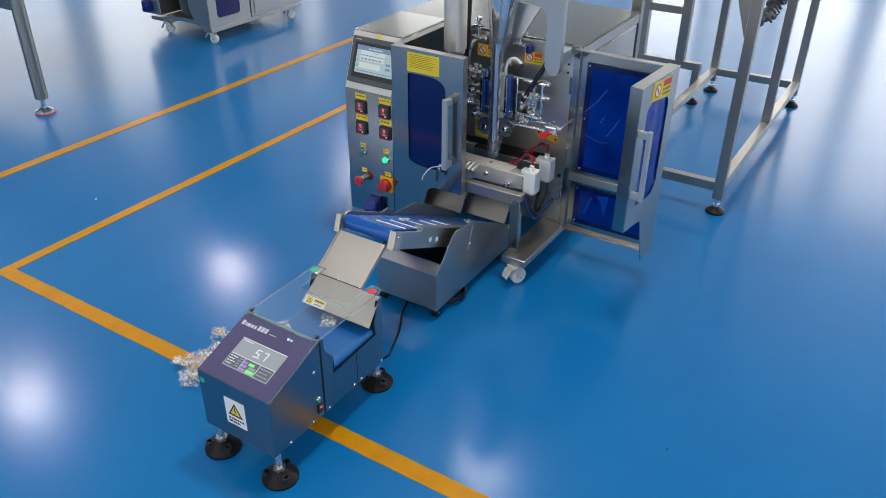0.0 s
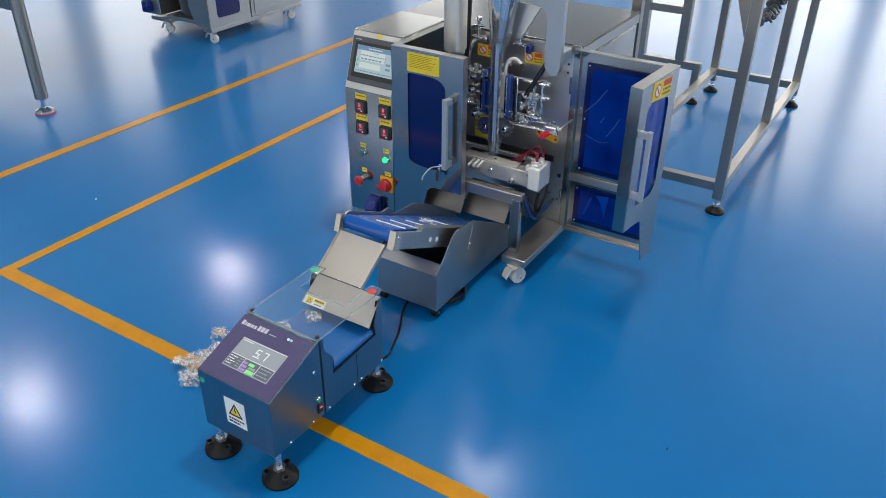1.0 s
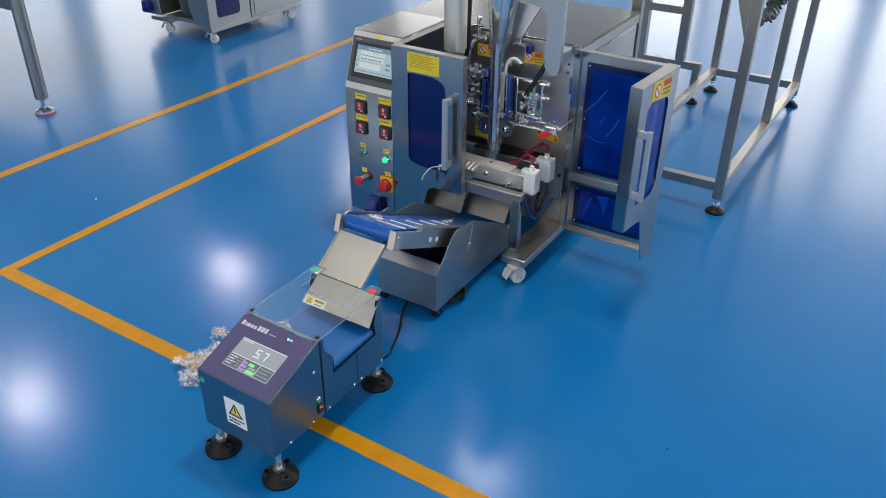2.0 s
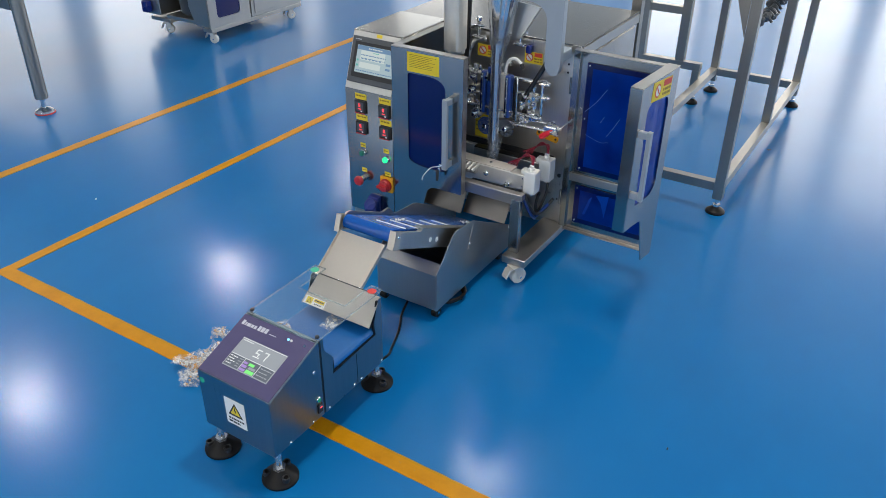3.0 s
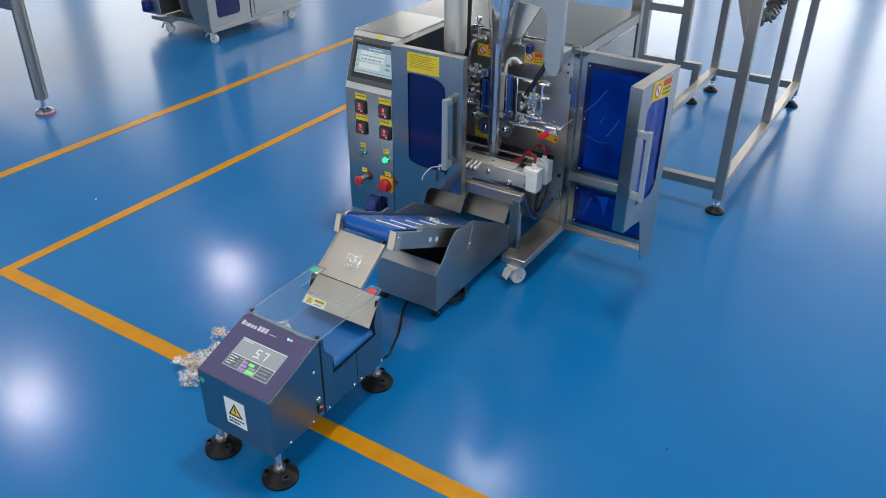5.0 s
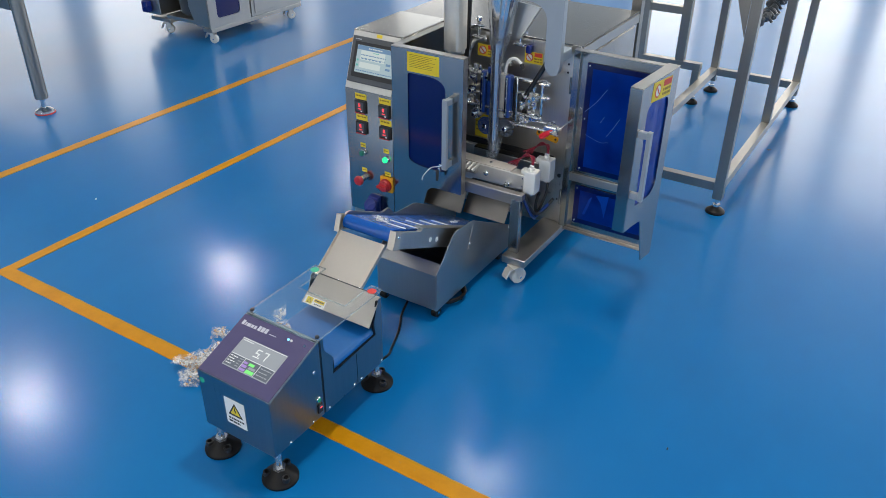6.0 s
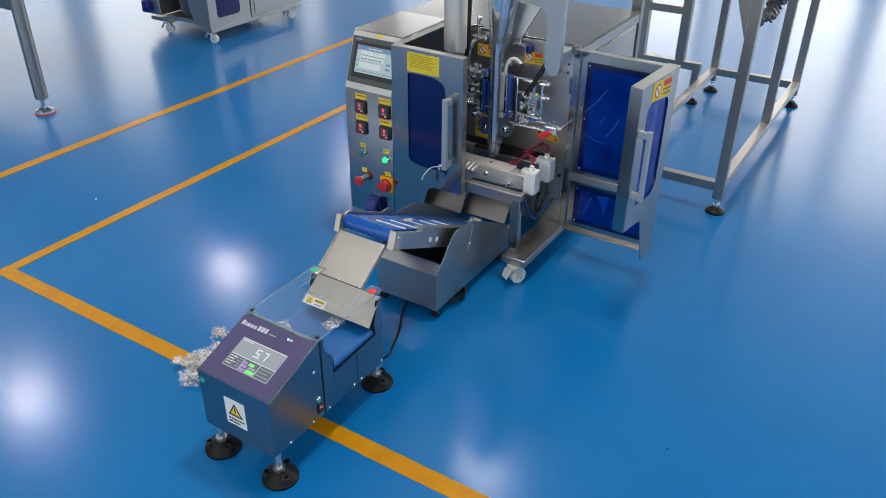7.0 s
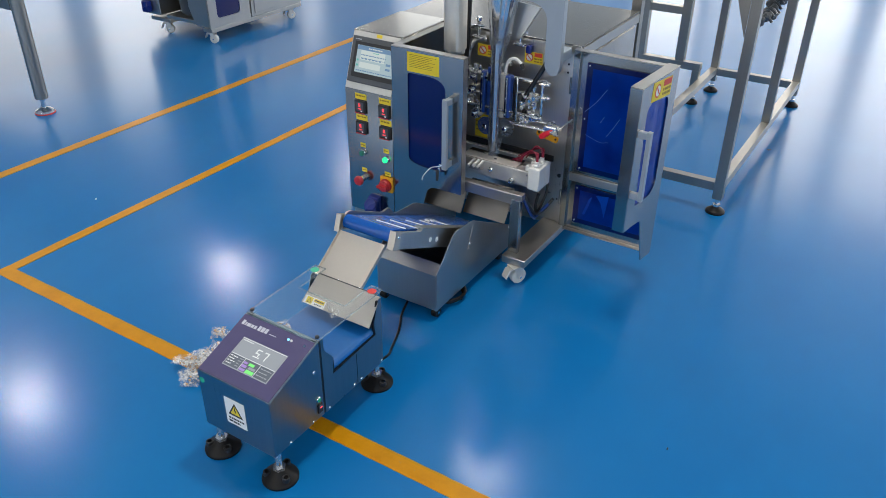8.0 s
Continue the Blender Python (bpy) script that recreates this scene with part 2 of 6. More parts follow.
SCALE_GREEN = glow("scale_screen_green", (0.22, 0.85, 0.22), 1.0)
SCALE_VIOLET = glow("scale_screen_violet", (0.42, 0.28, 0.66), 0.9)
LED_GREEN = glow("green_lamp", (0.02, 0.9, 0.28), 1.5)
LED_RED = glow("red_digits", (1.0, 0.06, 0.07), 1.4)
LED_BLUE = glow("blue_led", (0.3, 0.75, 1.0), 1.5)


# ------------------------------------------------------------------ mesh helpers
ORIGIN = {}


def thing(name, at, label, category, group="", kind="", turn=0.0):
    ob = new(name)
    ob.empty_display_size = 0.05
    ob.matrix_basis = pose(*at, 0, 0, turn)
    ORIGIN[ob.name] = Matrix.Translation([-v for v in at])
    return tagged(ob, label, category, group, kind)


def part(name, bm, mat, parent, label="", smooth=True, kind=""):
    """One mesh object under a thing or a part; the bmesh is in the room's metres."""
    root = parent
    while root.parent:
        root = root.parent
    bm.transform(ORIGIN[root.name])
    me = bpy.data.meshes.new(name)
    bmesh.ops.recalc_face_normals(bm, faces=bm.faces)
    bm.to_mesh(me)
    bm.free()
    me.materials.append(mat)
    if smooth:
        me.shade_smooth()
        me.set_sharp_from_angle(angle=radians(21))
    ob = new(name, me)
    ob.parent = parent
    return tagged(ob, label, kind=kind)


def setting(name, bm, mat, label, category, smooth=False):
    me = bpy.data.meshes.new(name)
    bmesh.ops.recalc_face_normals(bm, faces=bm.faces)
    bm.to_mesh(me)
    bm.free()
    me.materials.append(mat)
    return tagged(new(name, me), label, category, kind="structure")


def box(lo, hi, bev=0.0, m=None, bm=None):
    bm = bm or bmesh.new()
    c = [(a + b) / 2 for a, b in zip(lo, hi)]
    s = [abs(b - a) for a, b in zip(lo, hi)]
    made = bmesh.ops.create_cube(bm, size=1, matrix=Matrix.Translation(c) @ Matrix.Diagonal((*s, 1)))["verts"]
    if bev:
        edges = list({e for v in made for e in v.link_edges})
        made = bmesh.ops.bevel(bm, geom=edges, offset=min(bev, min(s) * 0.45), segments=2, profile=0.5, affect="EDGES")["verts"]
        made = list(made)
    if m is not None:
        bmesh.ops.transform(bm, matrix=m, verts=list(set(made)))
    return bm


def cyl(p0, p1, r, r2=None, seg=24, bev=0.0, bm=None):
    bm = bm or bmesh.new()
    p0, p1 = Vector(p0), Vector(p1)
    d = p1 - p0
    m = Matrix.Translation((p0 + p1) / 2) @ d.to_track_quat("Z", "Y").to_matrix().to_4x4()
    made = bmesh.ops.create_cone(bm, cap_ends=True, segments=seg, radius1=r, radius2=r if r2 is None else r2, depth=d.length, matrix=m)["verts"]
    if bev:
        edges = [e for e in {e for v in made for e in v.link_edges} if any(len(f.verts) > 4 for f in e.link_faces)]
        bmesh.ops.bevel(bm, geom=edges, offset=bev, segments=2, profile=0.5, affect="EDGES")
    return bm


def lathe(profile, at, seg=32, bm=None, axis=(0, 0, 1)):
    """A turned shape from (radius, height) pairs about an axis through at."""
    bm = bm or bmesh.new()
    q = Vector(axis).to_track_quat("Z", "Y")
    rings = []
    for r, h in profile:
        rings.append([bm.verts.new(Vector(at) + q @ Vector((r * math.cos(2 * math.pi * i / seg), r * math.sin(2 * math.pi * i / seg), h))) for i in range(seg)])
    for a, b in zip(rings, rings[1:]):
        for i in range(seg):
            bm.faces.new((a[i], a[(i + 1) % seg], b[(i + 1) % seg], b[i]))
    bm.faces.new(rings[0][::-1])
    bm.faces.new(rings[-1])
    return bm


def rounded(poly, radii, steps=5):
    """A polygon with its corners rounded by the radii given (one number, or one a corner)."""
    n = len(poly)
    radii = [radii] * n if isinstance(radii, (int, float)) else radii
    out = []
    for i, p in enumerate(poly):
        p, a, b = Vector(p), Vector(poly[i - 1]), Vector(poly[(i + 1) % n])
        r = radii[i]
        if r <= 0:
            out.append(tuple(p))
            continue
        u, v = (a - p).normalized(), (b - p).normalized()
        s, e = p + u * r, p + v * r
        for k in range(steps + 1):
            t = k / steps
            out.append(tuple(s * (1 - t) ** 2 + p * 2 * t * (1 - t) + e * t ** 2))
    return out


def prism(poly, axis, d0, d1, bev=0.0, bm=None, hole=None):
    """A polygon drawn in the two other axes (in x, y, z order), drawn out along an axis from d0 to d1; hole: an opening in it."""
    bm = bm or bmesh.new()
    k = "xyz".index(axis)

    def place(p, d):
        c = list(p)
        c.insert(k, d)
        return Vector(c)

    if hole is None:
        a = [bm.verts.new(place(p, d0)) for p in poly]
        b = [bm.verts.new(place(p, d1)) for p in poly]
        fa, fb = bm.faces.new(a), bm.faces.new(b[::-1])
        for i in range(len(a)):
            j = (i + 1) % len(a)
            bm.faces.new((a[j], a[i], b[i], b[j]))
        if bev:
            edges = list(set(fa.edges) | set(fb.edges))
            bmesh.ops.bevel(bm, geom=edges, offset=bev, segments=1, profile=0.5, affect="EDGES")
        return bm
    loops = []
    tris = tessellate_polygon([[(*p, 0.0) for p in poly], [(*p, 0.0) for p in hole]])
    for d in (d0, d1):
        rings = [[bm.verts.new(place(p, d)) for p in ring] for ring in (poly, hole)]
        loops += rings
        flat = rings[0] + rings[1]
        for tri in tris:
            bm.faces.new([flat[i] for i in tri])
    for a, b in ((loops[0], loops[2]), (loops[1], loops[3])):
        for i in range(len(a)):
            j = (i + 1) % len(a)
            bm.faces.new((a[i], a[j], b[j], b[i]))
    return bm


def sheet(corners, thick, bm=None):
    """A flat plate through four corners, thick metres through, behind its face."""
    bm = bm or bmesh.new()
    c = [Vector(p) for p in corners]
    n = (c[1] - c[0]).cross(c[3] - c[0]).normalized() * thick
    a = [bm.verts.new(p) for p in c]
    b = [bm.verts.new(p - n) for p in c]
    bm.faces.new(a)
    bm.faces.new(b[::-1])
    for i in range(4):
        j = (i + 1) % 4
        bm.faces.new((a[j], a[i], b[i], b[j]))
    return bm


def hose(points, r, seg=8, steps=6, bm=None):
    """A round cord through the points, smoothed."""
    bm = bm or bmesh.new()
    pts = [Vector(p) for p in points]
    pts = [2 * pts[0] - pts[1]] + pts + [2 * pts[-1] - pts[-2]]
    path = []
    for i in range(1, len(pts) - 2):
        a, b, c, d = pts[i - 1:i + 3]
        for k in range(steps):
            t = k / steps
            path.append(0.5 * (2 * b + (c - a) * t + (2 * a - 5 * b + 4 * c - d) * t * t + (3 * b - a - 3 * c + d) * t ** 3))
    path.append(pts[-2])
    up, rings = Vector((0.3, 0.2, 0.93)).normalized(), []
    for i, p in enumerate(path):
        d = (path[min(i + 1, len(path) - 1)] - path[max(i - 1, 0)]).normalized()
        s = d.cross(up)
        s = s.normalized() if s.length > 1e-4 else Vector((1, 0, 0))
        w = s.cross(d)
        rings.append([bm.verts.new(p + r * (math.cos(2 * math.pi * k / seg) * s + math.sin(2 * math.pi * k / seg) * w)) for k in range(seg)])
    for a, b in zip(rings, rings[1:]):
        for k in range(seg):
            bm.faces.new((a[k], a[(k + 1) % seg], b[(k + 1) % seg], b[k]))
    bm.faces.new(rings[0][::-1])
    bm.faces.new(rings[-1])
    return bm


def panel_space(origin, across, up):
    """Matrix of a flat panel: x across it, y up it, z out of it."""
    a, u = Vector(across).normalized(), Vector(up).normalized()
    n = a.cross(u)
    m = Matrix((a, u, n)).transposed().to_4x4()
    return Matrix.Translation(origin) @ m


def tile(m, x0, x1, y0, y1, z=0.0, h=0.0012, bm=None, bev=0.0):
    """A thin rectangle on a panel."""
    return box((x0, y0, z), (x1, y1, z + h), bev, m, bm)


def seven_segments(m, text, x, y, w, h, t, lean, z, bm):
    on = {"5": "afgcd", "7": "abc", "6": "afgedc"}
    for ch in text:
        if ch == ".":
            tile(m, x - t, x + t * 0.4, y, y + t * 1.3, z, 0.0006, bm)
            x += t * 1.6
            continue
        for s in on[ch]:
            x0, x1, y0, y1 = {"a": (0, w, h - t, h), "g": (0, w, h / 2 - t / 2, h / 2 + t / 2), "d": (0, w, 0, t), "f": (0, t, h / 2, h),
                              "e": (0, t, 0, h / 2), "b": (w - t, w, h / 2, h), "c": (w - t, w, 0, h / 2)}[s]
            sh = lean * (y0 + y1) / 2
            tile(m, x + x0 + sh, x + x1 + sh, y + y0, y + y1, z, 0.0006, bm)
        x += w + t * 1.8
    return bm


def text_bars(m, x0, x1, y0, y1, rows, z, seed, bm=None, fill=0.55):
    """Rows of short bars in place of lines too small to read."""
    bm = bm or bmesh.new()
    rnd = random.Random(seed)
    step = (y1 - y0) / rows
    for r in range(rows):
        y, x = y1 - (r + 0.5) * step, x0
        end = x1 - rnd.random() * 0.3 * (x1 - x0) if r else x1
        while x < end:
            w = step * rnd.uniform(0.5, 1.3)
            tile(m, x, min(x + w, end), y - step * fill / 2, y + step * fill / 2, z, 0.0004, bm)
            x += w + step * 0.25
    return bm


# ------------------------------------------------------------------ setting
def wall_with_windows(name, axis, at, thick, lo, hi, openings, label):
    """A wall along x or y with window openings through it."""
    bm = bmesh.new()
    z0, top = SILL, ROOM[4]

    def block(a, b, c, d):
        if axis == "x":
            box((a, min(at, at + thick), c), (b, max(at, at + thick), d), bm=bm)
        else:
            box((min(at, at + thick), a, c), (max(at, at + thick), b, d), bm=bm)

    edge = lo
    for a, b, head, density in sorted(openings):
        block(edge, a, 0, top)
        block(a, b, 0, z0)
        block(a, b, head, top)
        edge = b
    block(edge, hi, 0, top)
    return setting(name, bm, WALL, label, "wall")


def build_room():
    w, e, s, n, h = ROOM
    setting("floor", box((w - 0.3, s - 0.3, -0.1), (e + 0.3, n + 0.3, 0.0)), FLOOR, "glossy blue epoxy factory floor with soft reflections", "floor")
    setting("ceiling", box((w - 0.3, s - 0.3, h), (e + 0.3, n + 0.3, h + 0.2)), CEILING, "pale grey sheet ceiling of the hall", "ceiling")
    wall_with_windows("wall_north", "x", n, 0.25, w, e, NORTH_WINDOWS, "pale grey painted wall with a row of windows")
    wall_with_windows("wall_south", "x", s, -0.25, w, e, SOUTH_FILL_WINDOWS, "pale grey painted wall with windows added for fill light")
    wall_with_windows("wall_west", "y", w, -0.25, s - 0.25, n + 0.25, WEST_WINDOWS, "pale grey painted wall with a row of windows")
    wall_with_windows("wall_east", "y", e, 0.25, s - 0.25, n + 0.25, EAST_FILL_WINDOWS, "pale grey painted wall with windows added for fill light")
    k = 1
    for axis, at, rows in (("x", n + 0.05, NORTH_WINDOWS), ("x", s - 0.11, SOUTH_FILL_WINDOWS), ("y", w - 0.11, WEST_WINDOWS), ("y", e + 0.05, EAST_FILL_WINDOWS)):
        for a, b, head, density in rows:
            bm = bmesh.new()
            for p0, p1, q0, q1 in ((a, a + 0.05, SILL, head), (b - 0.05, b, SILL, head), ((a + b) / 2 - 0.025, (a + b) / 2 + 0.025, SILL, head),
                                   (a, b, SILL, SILL + 0.05), (a, b, head - 0.05, head)):
                if axis == "x":
                    box((p0, at, q0), (p1, at + 0.06, q1), bm=bm)
                else:
                    box((at, p0, q0), (at + 0.06, p1, q1), bm=bm)
            setting("window_%d" % k, bm, WHITE, "white framed hall window, those south and east added for fill", "window")
            k += 1
    for name, lo, hi in (("floor_line_1", (-2.716, 1.224, 0.0), (6.0, 1.280, 0.0025)),
                         ("floor_line_2", (-2.716, 1.280, 0.0), (-2.668, 9.0, 0.0025)),
                         ("floor_line_3", (-3.496, -3.0, 0.0), (-3.440, 9.0, 0.0025))):
        bm = painted_line(lo, hi)
        setting(name, bm, LINE, "worn yellow painted marking line on the floor", "floor marking")


def painted_line(lo, hi):
    """A thin coat of paint with slightly ragged edges."""
    rnd = random.Random(int(abs(lo[0]) * 1000))
    k = 0 if hi[0] - lo[0] > hi[1] - lo[1] else 1
    n = int((hi[k] - lo[k]) / 0.03)
    bm, rows = bmesh.new(), []
    for i in range(n + 1):
        a = lo[k] + (hi[k] - lo[k]) * i / n
        e0, e1 = lo[1 - k] + rnd.gauss(0, 0.0006), hi[1 - k] + rnd.gauss(0, 0.0006)
        quad = [(e0, 0.0002), (e1, 0.0002), (e1 - 0.001, hi[2]), (e0 + 0.001, hi[2])]
        rows.append([bm.verts.new((a, e, z) if k == 0 else (e, a, z)) for e, z in quad])
    for p, q in zip(rows, rows[1:]):
        for i in range(4):
            j = (i + 1) % 4
            bm.faces.new((p[i], p[j], q[j], q[i]))
    bm.faces.new(rows[0])
    bm.faces.new(rows[-1][::-1])
    return bm


def high_bay_or_fill_lamp(x, y):
    t = thing("high_bay_or_fill_lamp", (x, y, LAMP_Z), "round ceiling lamp, mirrored in the floor or added as unseen fill", "lamp", "hall lamps")
    part("housing", lathe([(0.32, 0.0), (0.32, 0.03), (0.20, 0.10), (0.12, 0.22), (0.05, 0.24)], (x, y, LAMP_Z), 28), STEEL_FRAME, t)
    part("rod", cyl((x, y, LAMP_Z + 0.24), (x, y, ROOM[4]), 0.012, seg=10), STEEL_FRAME, t)


def linear_lamp(x, y, turn):
    t = thing("tube_lamp", (x, y, LAMP_Z), "short white tube lamp hanging from the ceiling", "lamp", "hall lamps")
    m = pose(x, y, LAMP_Z, 0, 0, turn)
    part("housing", box((-0.44, -0.15, -0.03), (0.44, 0.15, 0.05), 0.01, m), WHITE, t)
    for k in (-0.3, 0.3):
        q = m @ Vector((k, 0, 0.05))
        part("rod", cyl(q, (q.x, q.y, ROOM[4]), 0.006, seg=8), STEEL_FRAME, t)


build_room()
linear_lamp(LINEAR_LAMP[0], LINEAR_LAMP[1], LINEAR_LAMP[3])
for lx, ly, lw in LAMPS:
    high_bay_or_fill_lamp(lx, ly)


# ------------------------------------------------------------------ shared pieces
def caster(x, y, top, parent, r=0.026, turn=0.0, brake=True):
    """A swivel caster with a white wheel under a base whose underside is at height top."""
    turn = radians(turn)
    d, s = Vector((math.cos(turn), math.sin(turn), 0)), Vector((-math.sin(turn), math.cos(turn), 0))
    c = Vector((x, y, r)) + d * 0.012
    fork = bmesh.new()
    m = Matrix.Translation((x, y, 0)) @ Matrix.Rotation(turn, 4, "Z")
    box((-0.024, -0.021, top - 0.004), (0.028, 0.021, top), 0.001, m, fork)
    for k in (-1, 1):
        prism([(-0.016, top - 0.004), (0.022, top - 0.004), (0.024, r + 0.004), (0.014, r - 0.008), (0.002, r - 0.004)], "y", k * 0.017, k * 0.0195, bm=fork)
    bmesh.ops.transform(fork, matrix=m, verts=[v for v in fork.verts if v.co.y < 1.0 and abs(v.co.x) < 0.05 and abs(v.co.y) < 0.05])
    f = part("caster", fork, BEAD, parent, "white swivel caster with steel fork")
    part("wheel", lathe([(r * 0.45, -0.0125), (r * 0.8, -0.0125), (r, -0.009), (r, 0.009), (r * 0.8, 0.0125), (r * 0.45, 0.0125)], c, 24, axis=s), WHEEL_WHITE, f)
    part("axle", cyl(c - s * 0.022, c + s * 0.022, 0.005, seg=10), CHROME, f)
    if brake:
        b = prism([(-0.014, top - 0.003), (-0.036, top - 0.006), (-0.050, r + 0.010), (-0.046, r + 0.004), (-0.032, top - 0.012), (-0.014, top - 0.010)], "y", -0.016, 0.016, 0.002)
        bmesh.ops.transform(b, matrix=m, verts=b.verts[:])
        part("brake_pedal", b, BEAD, f)
    return f


def levelling_foot(x, y, top, parent, r=0.05, pad_h=0.03, stem=0.008, mat=None, holes=True):
    """A threaded stem on a round pad."""
    f = part("foot", lathe([(r, 0.0), (r, 0.006), (r * 0.93, 0.011), (r * 0.45, pad_h * 0.8), (r * 0.30, pad_h), (r * 0.1, pad_h)], (x, y, 0.0005), 36),
             mat or RUBBER, parent, "black levelling foot pad")
    part("stem", lathe([(stem, pad_h - 0.004), (stem, top)], (x, y, 0), 16), SILVER, f)
    part("nut", lathe([(stem * 1.9, pad_h), (stem * 1.9, pad_h + 0.009)], (x, y, 0), 6), SILVER, f)
    if holes:
        for k in range(3):
            a = radians(100 + k * 120)
            part("bolt_hole", lathe([(r * 0.21, 0.0), (r * 0.21, 0.027), (r * 0.14, 0.0275), (r * 0.13, 0.012)], (x + r * 0.68 * math.cos(a), y + r * 0.68 * math.sin(a), 0.001), 14), BLACK, f)
    return f


def screw(at, normal, parent, r=0.005, mat=None):
    return part("screw", lathe([(r, 0), (r * 0.95, r * 0.35), (r * 0.6, r * 0.6), (r * 0.2, r * 0.65)], at, 12, axis=normal), mat or CHROME, parent)


def warning_sticker(name, m, w, h, parent, seed, base, head=None, icon="triangle", label=""):
    """A sticker on a panel: coloured ground, pictogram and rows of bars for small print."""
    s = part(name, tile(m, 0, w, 0, h, 0, 0.0006), base, parent, label)
    z = 0.0007
    if icon == "triangle":
        for k, mat, zz in ((1.05, INK, z), (0.70, LABEL_YELLOW, z + 0.0004)):
            bm = bmesh.new()
            cx, cy, rr = w * 0.5, h * 0.58, w * 0.40 * k
            vs = [(cx + rr * math.cos(radians(90 + 120 * i)), cy - rr * 0.12 + rr * math.sin(radians(90 + 120 * i))) for i in range(3)]
            prism(vs, "z", zz, zz + 0.0004, bm=bm)
            bmesh.ops.transform(bm, matrix=m, verts=bm.verts[:])
            part("triangle", bm, mat, s)
        bolt = prism([(w * 0.53, h * 0.78), (w * 0.44, h * 0.57), (w * 0.50, h * 0.59), (w * 0.46, h * 0.42), (w * 0.57, h * 0.62), (w * 0.51, h * 0.60)], "z", z + 0.0008, z + 0.0012)
        bmesh.ops.transform(bolt, matrix=m, verts=bolt.verts[:])
        part("bolt_mark", bolt, INK, s)
        part("print", text_bars(m, w * 0.12, w * 0.88, h * 0.06, h * 0.30, 2, z, seed), INK, s)
    elif icon == "ring":
        c = m @ Vector((w * 0.27, h * 0.5, z))
        n = m.to_3x3() @ Vector((0, 0, 1))
        part("ring", lathe([(h * 0.36, 0), (h * 0.36, 0.0004)], c, 20, axis=n), LABEL_RED, s)
        part("disc", lathe([(h * 0.28, 0), (h * 0.28, 0.0004)], c + n * 0.0004, 20, axis=n), LABEL_WHITE, s)
        slash = box((-h * 0.30, -h * 0.04, 0), (h * 0.30, h * 0.04, 0.0004), 0, m @ Matrix.Translation((w * 0.27, h * 0.5, z + 0.0008)) @ Matrix.Rotation(radians(-45), 4, "Z"))
        part("slash", slash, LABEL_RED, s)
        part("head", tile(m, w * 0.54, w * 0.97, h * 0.62, h * 0.95, z, 0.0004), head or LABEL_RED, s)
        part("print", text_bars(m, w * 0.54, w * 0.96, h * 0.10, h * 0.56, 2, z, seed), INK_BROWN, s)
    else:
        part("print", text_bars(m, w * 0.08, w * 0.92, h * 0.22, h * 0.92, icon, z, seed, fill=0.32), INK_BROWN, s)
    return s


# ------------------------------------------------------------------ the packing machine
MX0, MX1 = -1.800, -1.030          # its sides
FRONT, BACKPLATE, REAR, TOP = 2.200, 2.550, 3.100, 0.800


